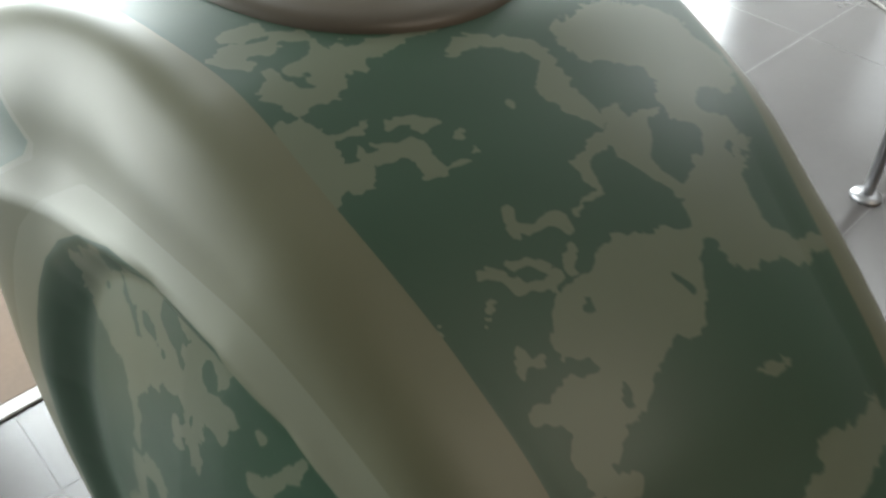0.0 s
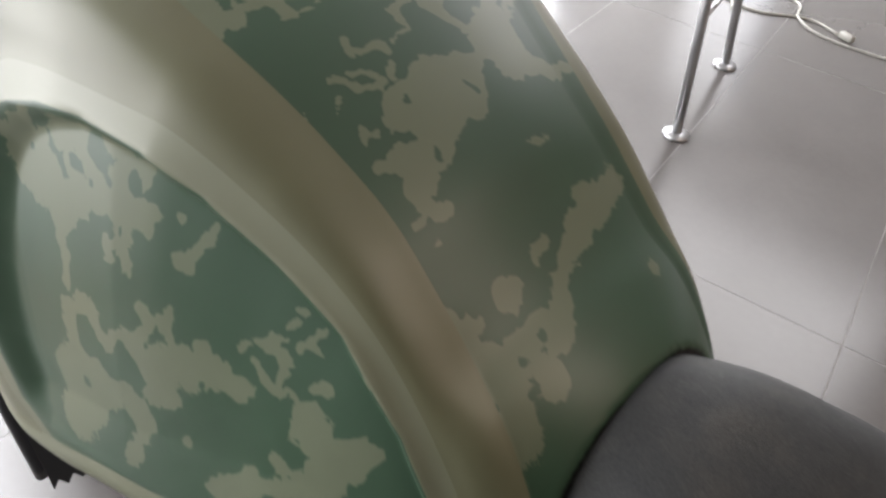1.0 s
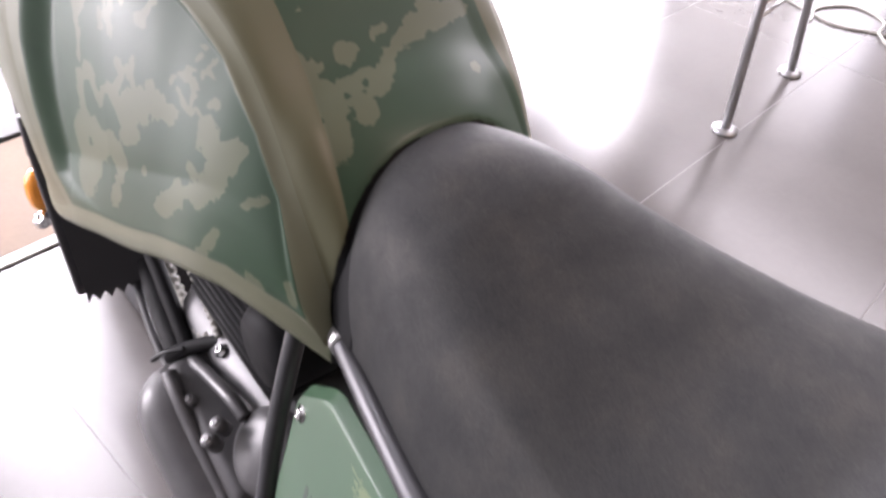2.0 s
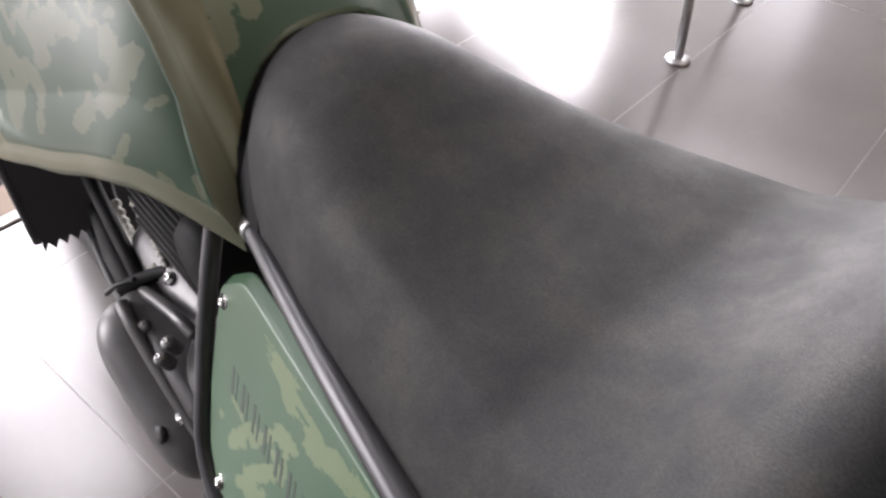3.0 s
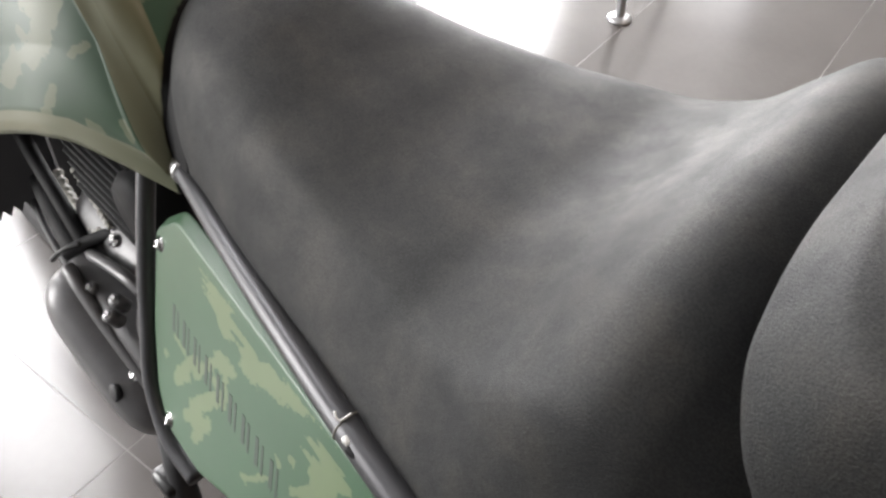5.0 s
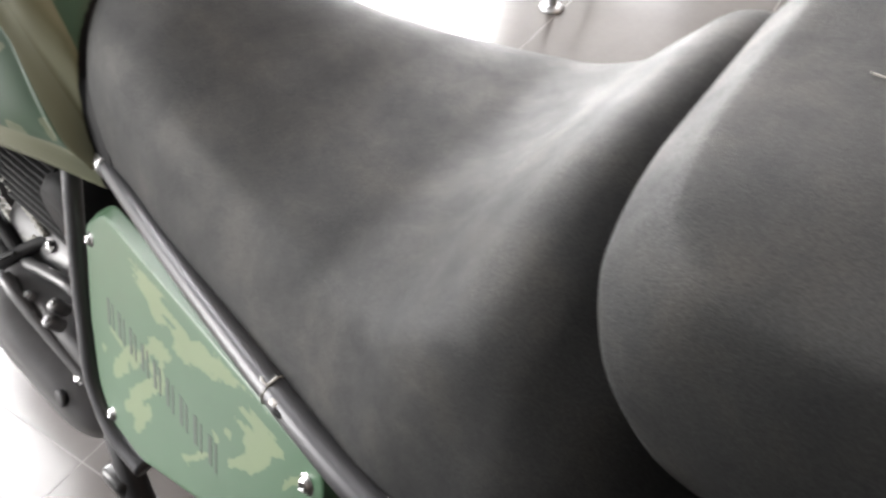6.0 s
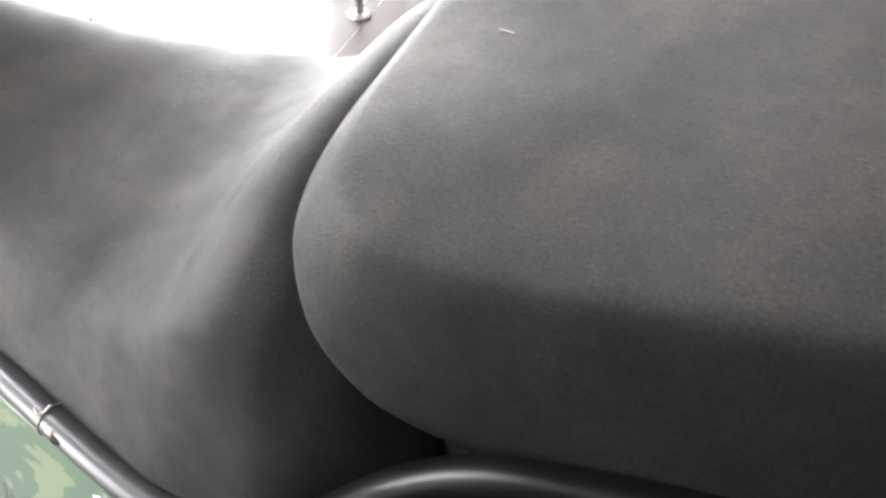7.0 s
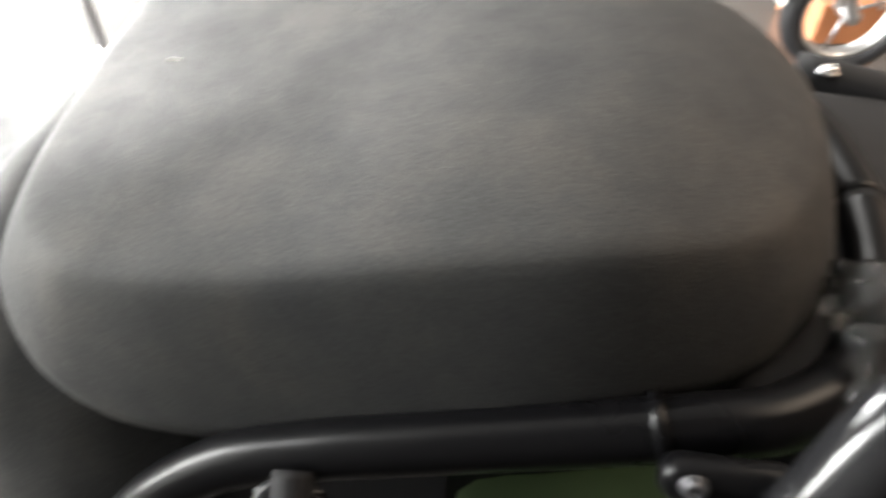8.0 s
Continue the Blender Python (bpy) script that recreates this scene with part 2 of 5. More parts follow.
PX, PY = 0.1, -0.36                    # the room narrows behind this corner of the added dark walls
wall("wall_back", BX, PY, 0, BX + WT, RY, CEIL, M_TANWALL)


def open_wall(name, y, x_end, mat):
    """A side wall with the glazed openings that go through it."""
    cut = [o for o in SIDE_OPENINGS if o[0] == y]
    mid = y - WT / 2 if y < 0 else y + WT / 2
    xs = sorted({FX, x_end, *[v for o in cut for v in o[1:3]]})
    zs = sorted({0, CEIL, *[v for o in cut for v in o[3:5]]})
    bm = bmesh.new()
    for x0, x1, z0, z1 in [(a, b, c, d) for a, b in zip(xs, xs[1:]) for c, d in zip(zs, zs[1:])]:
        if any(o[1] <= x0 < o[2] and o[3] <= z0 < o[4] for o in cut):
            continue
        geo = bmesh.ops.create_cube(bm, size=1)["verts"]
        bmesh.ops.scale(bm, vec=(x1 - x0, WT, z1 - z0), verts=geo)
        bmesh.ops.translate(bm, vec=((x0 + x1) / 2, mid, (z0 + z1) / 2), verts=geo)
    tagged(part(name, bm, mat, None, "", False), "plain unseen showroom wall with glazed openings", "wall", "", "structure")


open_wall("wall_left", LY, PX, M_WALL)
open_wall("wall_right", RY, BX, M_GREYWALL)
# unseen dark walls added close by to block light from the seat's near side
wall("shade_wall_corner", PX, LY - WT, 0, PX + WT, PY, CEIL, M_DARKWALL)
wall("shade_wall_partition", PX + WT, PY - WT, 0, BX + WT, PY, CEIL, M_DARKWALL)
bm = bmesh.new()
edges = [LY, *[v for w in WINDOWS for v in w[:2]], RY]
for a, b in zip(edges[::2], edges[1::2]):
    geo = bmesh.ops.create_cube(bm, size=1)["verts"]
    bmesh.ops.scale(bm, vec=(WT, b - a, CEIL), verts=geo)
    bmesh.ops.translate(bm, vec=(FX - WT / 2, (a + b) / 2, CEIL / 2), verts=geo)
for a, b, top in WINDOWS:
    for z0, z1 in ((0, WZ0), (top, CEIL)):
        geo = bmesh.ops.create_cube(bm, size=1)["verts"]
        bmesh.ops.scale(bm, vec=(WT, b - a, z1 - z0), verts=geo)
        bmesh.ops.translate(bm, vec=(FX - WT / 2, (a + b) / 2, (z0 + z1) / 2), verts=geo)
tagged(part("wall_front", bm, M_WALL, None, "", False), "front showroom wall with tall glazed openings", "wall", "", "structure")
tagged(part("ceiling", block(BX - FX + 2 * WT, RY - LY + 2 * WT, 0.15, at=((FX + BX) / 2, (LY + RY) / 2, CEIL + 0.075)), M_CEIL, None, "", False), "plain off-white ceiling", "ceiling", "", "structure")

# ---- motorcycle ----
bike = new("motorcycle")
tagged(bike, "adventure motorcycle in green camouflage paint with a dark grey seat", "motorcycle")

# fuel tank: rows of (x, value) along the bike, front to rear, for one half
T_TOP = [(-0.47, 0.90), (-0.40, 0.937), (-0.34, 0.951), (-0.29, 0.954), (-0.25, 0.950), (-0.20, 0.935), (-0.15, 0.911), (-0.11, 0.887), (-0.085, 0.867), (-0.065, 0.853), (-0.045, 0.843), (-0.02, 0.828), (0.0, 0.805)]
T_BY = [(-0.47, 0.125), (-0.36, 0.112), (-0.285, 0.096), (-0.25, 0.086), (-0.20, 0.078), (-0.15, 0.067), (-0.11, 0.062), (-0.075, 0.062), (-0.045, 0.066), (0.0, 0.072)]
T_BZ = [(-0.47, 0.88), (-0.40, 0.925), (-0.34, 0.943), (-0.29, 0.948), (-0.25, 0.944), (-0.20, 0.929), (-0.15, 0.904), (-0.11, 0.880), (-0.085, 0.860), (-0.065, 0.843), (-0.045, 0.829), (-0.02, 0.800), (0.0, 0.765)]
T_CY = [(-0.47, 0.16), (-0.36, 0.152), (-0.30, 0.130), (-0.25, 0.120), (-0.20, 0.109), (-0.15, 0.098), (-0.11, 0.091), (-0.075, 0.088), (-0.045, 0.088), (0.0, 0.080)]
T_CZ = [(-0.47, 0.83), (-0.40, 0.876), (-0.36, 0.890), (-0.30, 0.902), (-0.25, 0.909), (-0.20, 0.909), (-0.15, 0.893), (-0.11, 0.872), (-0.075, 0.844), (-0.045, 0.810), (-0.02, 0.765), (0.0, 0.71)]
T_DY = [(-0.47, 0.168), (-0.36, 0.163), (-0.30, 0.141), (-0.25, 0.130), (-0.20, 0.119), (-0.17, 0.112), (-0.136, 0.104), (-0.102, 0.099), (-0.068, 0.098), (-0.045, 0.097), (-0.02, 0.094), (0.0, 0.087)]
T_DZ = [(-0.47, 0.80), (-0.40, 0.848), (-0.36, 0.864), (-0.30, 0.880), (-0.25, 0.890), (-0.20, 0.892), (-0.17, 0.885), (-0.136, 0.872), (-0.102, 0.855), (-0.068, 0.824), (-0.045, 0.792), (-0.02, 0.748), (0.0, 0.704)]
T_FY = [(-0.47, 0.16), (-0.36, 0.172), (-0.30, 0.168), (-0.25, 0.160), (-0.20, 0.151), (-0.15, 0.141), (-0.11, 0.134), (-0.075, 0.123), (-0.045, 0.112), (-0.02, 0.10), (0.0, 0.088)]
T_FZ = [(-0.47, 0.57), (-0.40, 0.595), (-0.36, 0.610), (-0.30, 0.638), (-0.25, 0.660), (-0.20, 0.679), (-0.15, 0.702), (-0.11, 0.718), (-0.075, 0.725), (-0.045, 0.722), (-0.02, 0.714), (0.0, 0.704)]
TANK_Y = 0.008
# outline (x, z) of the sunk field in the tank's side
SUNK = [(-0.332, 0.78), (-0.325, 0.812), (-0.318, 0.836), (-0.310, 0.855), (-0.298, 0.871), (-0.281, 0.884), (-0.261, 0.891), (-0.235, 0.894), (-0.20, 0.893), (-0.17, 0.886), (-0.136, 0.872), (-0.102, 0.855), (-0.068, 0.824), (-0.045, 0.792), (-0.022, 0.742), (-0.012, 0.720),
        (-0.045, 0.724), (-0.075, 0.727), (-0.11, 0.720), (-0.15, 0.704), (-0.20, 0.681), (-0.25, 0.662), (-0.30, 0.641), (-0.325, 0.66), (-0.333, 0.72)]


def outline_distance(px, pz, line):
    """Signed distance of many points to a closed outline: minus inside."""
    p = np.stack([px, pz], -1)
    a = np.array(line)
    b = np.roll(a, -1, 0)
    best, inside = np.full(len(p), 9.0), np.zeros(len(p), bool)
    for q, r in zip(a, b):
        e, w = r - q, p - q
        t = np.clip((w @ e) / (e @ e), 0, 1)
        best = np.minimum(best, np.hypot(*(w - t[:, None] * e).T))
        if q[1] != r[1]:
            inside ^= ((q[1] > p[:, 1]) != (r[1] > p[:, 1])) & (p[:, 0] < e[0] * (p[:, 1] - q[1]) / e[1] + q[0])
    return np.where(inside, -best, best)


def patches(a, b, strokes, seed, ragged=0.0026, fine=110):
    """Camouflage value at many (a, b): over 0.5 where the union of ragged brush strokes lies; a stroke of minus width cuts."""
    wa, wb = np.empty(len(a)), np.empty(len(a))
    for i, (x, y) in enumerate(zip(a, b)):
        q = Vector((x, y, seed)) * fine
        wa[i] = noise.noise(q) + 0.6 * noise.noise(q * 2.7) + 0.35 * noise.noise(q * 6)
        wb[i] = noise.noise(q + Vector((31, 7, 3))) + 0.6 * noise.noise(q * 2.7 + Vector((5, 17, 3))) + 0.35 * noise.noise(q * 6 + Vector((8, 2, 9)))
    p = np.stack([a + ragged * wa, b + ragged * wb], -1)
    v = np.zeros(len(a))
    for x0, y0, x1, y1, r in strokes:
        q, e = np.array((x0, y0)), np.array((x1 - x0, y1 - y0))
        w = p - q
        t = np.clip((w @ e) / max(e @ e, 1e-9), 0, 1)
        d2 = ((w - t[:, None] * e) ** 2).sum(1) / (r * r)
        g = np.exp(-0.693 * np.minimum(d2, 9) ** 1.6)
        v = np.maximum(v, 0) + g if r > 0 else v * (1 - np.minimum(1, 1.1 * g))
    return np.clip(v, 0, 1.2)


def tank_section(x):
    """One half of the tank's outline at x: rows of (y, z, zone)."""
    zt, by, bz, cy, cz, dy, dz, fy, fz = (soft_interp(x, t) for t in (T_TOP, T_BY, T_BZ, T_CY, T_CZ, T_DY, T_DZ, T_FY, T_FZ))
    out = []
    for i in range(48):
        u = i / 47
        out.append((by * u, bz + (zt - bz) * (1 - u ** 2.4), 0))
    ky, kz = by + 0.78 * (cy - by), bz - 0.05 * (bz - cz)
    for i in range(1, 11):
        u = i / 10
        out.append(((1 - u) ** 2 * by + 2 * u * (1 - u) * ky + u * u * cy, (1 - u) ** 2 * bz + 2 * u * (1 - u) * kz + u * u * cz, 1))
    for i in range(1, 6):
        u = i / 5
        out.append((cy + (dy - cy) * u, cz + (dz - cz) * u - 0.0016 * math.sin(math.pi * u), 2))
    for i in range(1, 97):
        u = i / 96
        out.append((dy + (fy - dy) * u + 0.006 * math.sin(math.pi * u), dz + (fz - dz) * u, 3))
    for i in range(1, 5):
        u = i / 4
        out.append((fy + 0.001 * math.sin(math.pi * u) + 0.001 * u, fz - 0.020 * u, 4))
    out.append((fy - 0.012, fz - 0.021, 5))
    out.append((0.03, fz + 0.01, 5))
    return out


# saddle: rows of (x, value) for its half widths, top, bottom and roundness
LEAN_UP = 0.11   # the bike stands on its side stand, so its far side lies higher
S_W = [(-0.048, 0.026), (-0.044, 0.041), (-0.035, 0.056), (-0.018, 0.0675), (0.01, 0.0765), (0.05, 0.0835), (0.10, 0.0945), (0.19, 0.110), (0.29, 0.1285), (0.33, 0.134), (0.38, 0.135), (0.405, 0.130), (0.42, 0.123), (0.452, 0.110)]
S_R = [(-0.048, 0.026), (-0.044, 0.040), (-0.035, 0.056), (-0.018, 0.070), (0.01, 0.084), (0.05, 0.097), (0.10, 0.112), (0.16, 0.131), (0.22, 0.149), (0.28, 0.160), (0.33, 0.164), (0.38, 0.160), (0.42, 0.14)]
S_T = [(-0.048, 0.770), (-0.042, 0.795), (-0.03, 0.812), (-0.012, 0.822), (0.015, 0.825), (0.05, 0.820), (0.08, 0.811), (0.13, 0.798), (0.19, 0.790), (0.25, 0.793), (0.295, 0.812), (0.33, 0.850), (0.348, 0.869), (0.362, 0.873), (0.378, 0.868), (0.395, 0.857), (0.42, 0.842), (0.452, 0.818)]
S_B = [(-0.048, 0.70), (0.0, 0.706), (0.10, 0.716), (0.25, 0.727), (0.36, 0.742), (0.42, 0.765)]
S_L = [(-0.048, 2.3), (0.05, 2.7), (0.2, 3.2), (0.28, 2.8), (0.34, 2.4), (0.39, 2.8), (0.42, 3.0)]
S_N = [(-0.048, 2.3), (0.05, 2.7), (0.2, 3.5), (0.42, 3.5)]


def under_saddle(x, y, z):
    """1 where the saddle's surface lies above the place."""
    xs = np.clip(x, -0.047, 0.05)
    w = np.where(y < 0, soft_table(xs, S_W), soft_table(xs, S_R))
    n = soft_table(xs, S_L)
    c = np.clip(np.abs(y) / w, 0, 1) ** (n / 2)
    zb = soft_table(xs, S_B)
    top = LEAN_UP * (y + 0.05) + zb + (soft_table(xs, S_T) - zb) * np.sqrt(1 - c * c) ** (2 / n)
    return (np.abs(y) < w) & (x > -0.047) & (top > z)


def soft_table(xs, table):
    grid_x = np.linspace(-0.048, 0.06, 109)
    return np.interp(xs, grid_x, [soft_interp(q, table) for q in grid_x])


def saddle_shade(x, y, z):
    """Mask of the painted shade: falls from 1 beside the saddle to 0 at 12 mm from it."""
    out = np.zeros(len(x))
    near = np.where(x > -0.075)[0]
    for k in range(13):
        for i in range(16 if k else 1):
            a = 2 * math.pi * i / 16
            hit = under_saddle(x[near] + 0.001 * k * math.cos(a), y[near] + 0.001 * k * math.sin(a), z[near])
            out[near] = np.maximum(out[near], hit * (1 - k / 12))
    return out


def fuel_tank():
    xs = [-0.47 + 0.47 * i / 300 for i in range(301)]
    ring0 = [tank_section(x) for x in xs]
    n = 2 * len(ring0[0]) - 1
    pts = np.array([[(x, -y, z, q) for y, z, q in h[::-1]] + [(x, y, z, q) for y, z, q in h[1:]] for x, h in zip(xs, ring0)]).reshape(-1, 4)
    zone = pts[:, 3]
    sd = np.where((zone >= 2) & (zone <= 4), outline_distance(pts[:, 0], pts[:, 2], SUNK), 0.06)
    sd[zone == 4] = 0.008
    wedge = np.where((zone >= 1) & (zone <= 3), 4 * (pts[:, 0] + 0.321 + 1.2 * np.abs(pts[:, 2] - 0.8955)), 1)
    sink = np.clip(-sd / (0.005 + 0.022 * np.clip((-0.24 - pts[:, 0]) / 0.06, 0, 1)), 0, 1)
    sink = sink * sink * (3 - 2 * sink) * (0.0045 + 0.0045 * np.clip((-0.22 - pts[:, 0]) / 0.08, 0, 1)) * ((zone == 3) | (zone == 2))
    low = np.repeat(np.array([soft_interp(x, T_FZ) for x in xs]), n)
    sink *= np.clip((pts[:, 2] - low - 0.004) / 0.05, 0, 1)
    pts[:, 1] -= np.sign(pts[:, 1]) * sink
    pts[:, 2] -= 0.3 * sink
    sd = np.minimum(sd, wedge)
    bm = bmesh.new()
    names = ("camo", "field", "crown", "saddle_shade")
    lays = [bm.verts.layers.float.new(k) for k in names]
    verts = []
    camo = np.where(zone <= 1, patches(pts[:, 0], pts[:, 1] + TANK_Y, TOP_SPOTS, 3.1), np.where((zone == 3) & (sd < 0.004) & (pts[:, 0] > -0.40), patches(pts[:, 0], pts[:, 2], SIDE_SPOTS, 7.7), 0))
    shade_mask = saddle_shade(pts[:, 0], pts[:, 1] + TANK_Y, pts[:, 2])
    # the painted shade band is also sunk by up to 4 mm
    pts[:, 2] -= 0.004 * np.clip((shade_mask - 0.44) * 6, 0, 1)
    for (x, y, z, q), d, c, g in zip(pts, sd, camo, shade_mask):
        v = bm.verts.new((x, y + TANK_Y, z))
        v[lays[3]] = g
        v[lays[0]] = c
        v[lays[1]] = d
        v[lays[2]] = 0.05 if q > 1 else abs(y) - soft_interp(x, T_BY) - (0.42 * (soft_interp(x, T_CY) - soft_interp(x, T_BY)) if y > 0 else 0)
        verts.append(v)
    for i in range(len(xs) - 1):
        for j in range(n - 1):
            k = i * n + j
            f = bm.faces.new((verts[k], verts[k + n], verts[k + n + 1], verts[k + 1]))
            f.material_index = 1 if max(zone[k], zone[k + 1]) == 5 else 0
    bm.faces.new(verts[:n]).material_index = 1
    bm.faces.new(verts[-n:][::-1]).material_index = 1
    bmesh.ops.recalc_face_normals(bm, faces=bm.faces)
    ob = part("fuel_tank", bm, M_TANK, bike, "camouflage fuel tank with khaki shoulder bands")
    ob.data.materials.append(M_PLASTIC)
    return ob


# pale patches of the camouflage as brush strokes: from, to, half width (minus: cut out)
TOP_SPOTS_A = [(-0.2333, -0.01, -0.235, -0.0032, 0.0023), (-0.235, -0.0032, -0.2325, 0.0044, 0.0023), (-0.2302, 0.0099, -0.225, 0.0182, 0.0031), (-0.225, 0.0182, -0.2187, 0.0196, 0.0031), (-0.214, 0.0185, -0.2088, 0.0121, 0.0039), (-0.2079, 0.015, -0.2038, 0.0168, 0.0058), (-0.2181, 0.0412, -0.2151, 0.0554, 0.0065), (-0.2151, 0.0554, -0.2102, 0.0688, 0.007), (-0.2019, 0.064, -0.1917, 0.0544, 0.0072), (-0.2038, 0.0884, -0.1866, 0.0709, 0.0099), (-0.1866, 0.0709, -0.1938, 0.0685, 0.0095), (-0.1886, 0.0431, -0.1879, 0.029, 0.0031), (-0.1879, 0.029, -0.1862, 0.0201, 0.0029), (-0.1971, 0.0201, -0.1943, 0.0216, 0.0034), (-0.199, 0.0332, -0.1925, 0.0278, 0.0025), (-0.1866, 0.0154, -0.1833, 0.0068, 0.0022), (-0.1833, 0.0068, -0.178, 0.0051, 0.0021), (-0.1762, 0.0048, -0.1726, 0.0044, 0.0017), (-0.1726, 0.0044, -0.1708, -0.0062, 0.0016)]
TOP_SPOTS_B = [(-0.1809, 0.0654, -0.1715, 0.0594, 0.0041), (-0.1715, 0.0594, -0.16, 0.0575, 0.004), (-0.1631, 0.0514, -0.1526, 0.0473, 0.0092), (-0.1526, 0.0473, -0.1453, 0.0462, 0.009), (-0.1864, 0.0384, -0.1808, 0.0283, 0.004), (-0.1811, 0.0235, -0.1747, 0.0284, 0.0033), (-0.1747, 0.0284, -0.1655, 0.0337, 0.0034), (-0.1702, 0.0463, -0.1635, 0.0416, 0.0031), (-0.1635, 0.0416, -0.154, 0.0344, 0.003), (-0.1442, 0.0511, -0.1394, 0.0657, 0.0047), (-0.1381, 0.0678, -0.137, 0.0804, 0.0044), (-0.1712, 0.0754, -0.1611, 0.0619, 0.0037), (-0.1611, 0.0619, -0.1483, 0.0584, 0.0035), (-0.1534, 0.0366, -0.1521, 0.017, 0.006), (-0.1521, 0.017, -0.1547, 0.0044, 0.0055), (-0.1487, 0.0067, -0.1494, -0.0045, 0.0081), (-0.1467, 0.0173, -0.1394, 0.0136, 0.0074), (-0.1329, 0.013, -0.1308, 0.0075, 0.0034), (-0.1443, -0.0085, -0.1409, 0.0003, 0.0088)]
TOP_SPOTS_C = [(-0.1482, -0.0144, -0.1435, -0.0222, 0.0062), (-0.1449, -0.0254, -0.1425, -0.0271, 0.0063), (-0.1369, -0.0142, -0.1337, -0.0101, 0.0075), (-0.1351, -0.0242, -0.1284, -0.0228, 0.0064), (-0.1279, -0.0146, -0.1226, -0.0229, 0.0044), (-0.1298, -0.0322, -0.1305, -0.0396, 0.0044), (-0.1311, -0.045, -0.1315, -0.0485, 0.0023), (-0.123, -0.033, -0.1185, -0.0382, 0.0045), (-0.121, -0.0403, -0.1127, -0.0402, 0.0027), (-0.1219, -0.0277, -0.1174, -0.033, 0.0035), (-0.1699, -0.0113, -0.1724, -0.0246, 0.0015), (-0.1724, -0.0246, -0.1774, -0.0263, 0.0015), (-0.1784, -0.0266, -0.1724, -0.0287, 0.0016), (-0.1711, -0.0191, -0.1672, -0.0111, 0.0013), (-0.1632, -0.0141, -0.1579, -0.018, 0.0017), (-0.1672, -0.0441, -0.1641, -0.0383, 0.0013), (-0.1641, -0.0383, -0.1596, -0.0334, 0.0014), (-0.1596, -0.0334, -0.1555, -0.024, 0.0014), (-0.1666, -0.0347, -0.1645, -0.028, 0.0014)]
TOP_SPOTS_D = [(-0.1645, -0.028, -0.1606, -0.0245, 0.0014), (-0.1606, -0.0245, -0.1564, -0.0223, 0.0014), (-0.1573, -0.0486, -0.1584, -0.0431, 0.0012), (-0.1616, -0.0635, -0.1611, -0.0611, 0.0012), (-0.1454, -0.043, -0.1406, -0.0453, 0.0016), (-0.1443, -0.0438, -0.142, -0.0375, 0.0012), (-0.2085, -0.0034, -0.2083, -0.0017, 0.0012), (-0.1117, 0.0243, -0.1105, 0.0374, 0.0012), (-0.2242, 0.0381, -0.2267, 0.0598, 0.0092), (-0.2267, 0.0598, -0.2224, 0.0805, 0.0104), (-0.2691, -0.0695, -0.2681, -0.0622, 0.0037), (-0.2633, -0.0777, -0.2612, -0.0692, 0.0024), (-0.2612, -0.0692, -0.2576, -0.0613, 0.0025), (-0.2586, -0.076, -0.2537, -0.0698, 0.0024), (-0.2621, -0.0572, -0.2596, -0.0525, 0.0031), (-0.2547, -0.049, -0.2494, -0.0507, 0.002), (-0.243, -0.0492, -0.2361, -0.051, 0.0049), (-0.2413, -0.0401, -0.2458, -0.0437, 0.0043), (-0.2335, -0.0582, -0.2326, -0.0633, 0.0033)]
TOP_SPOTS_E = [(-0.2346, -0.0556, -0.2348, -0.0631, 0.0054), (-0.2407, -0.0695, -0.243, -0.0646, 0.0026), (-0.243, -0.0646, -0.2459, -0.0651, 0.0027), (-0.246, -0.0593, -0.2464, -0.0533, 0.0023), (-0.247, -0.0369, -0.2429, -0.031, 0.0035), (-0.2429, -0.031, -0.2447, -0.0214, 0.0035), (-0.2445, -0.0172, -0.2437, -0.0111, 0.0021), (-0.2279, -0.0722, -0.2252, -0.0681, 0.0023), (-0.2252, -0.0681, -0.2198, -0.0636, 0.0023), (-0.2218, -0.0717, -0.215, -0.0662, 0.0044), (-0.2115, -0.0708, -0.2097, -0.0673, 0.0061), (-0.2061, -0.0638, -0.2047, -0.059, 0.0043), (-0.2184, -0.0588, -0.2174, -0.0508, 0.0015), (-0.2109, -0.0536, -0.2065, -0.0485, 0.003), (-0.2065, -0.0485, -0.2054, -0.0414, 0.003), (-0.2035, -0.0416, -0.1983, -0.0389, 0.0026), (-0.1983, -0.0389, -0.1957, -0.0375, 0.0026), (-0.2152, -0.0424, -0.2128, -0.0368, 0.002), (-0.2128, -0.0368, -0.2101, -0.0355, 0.002)]
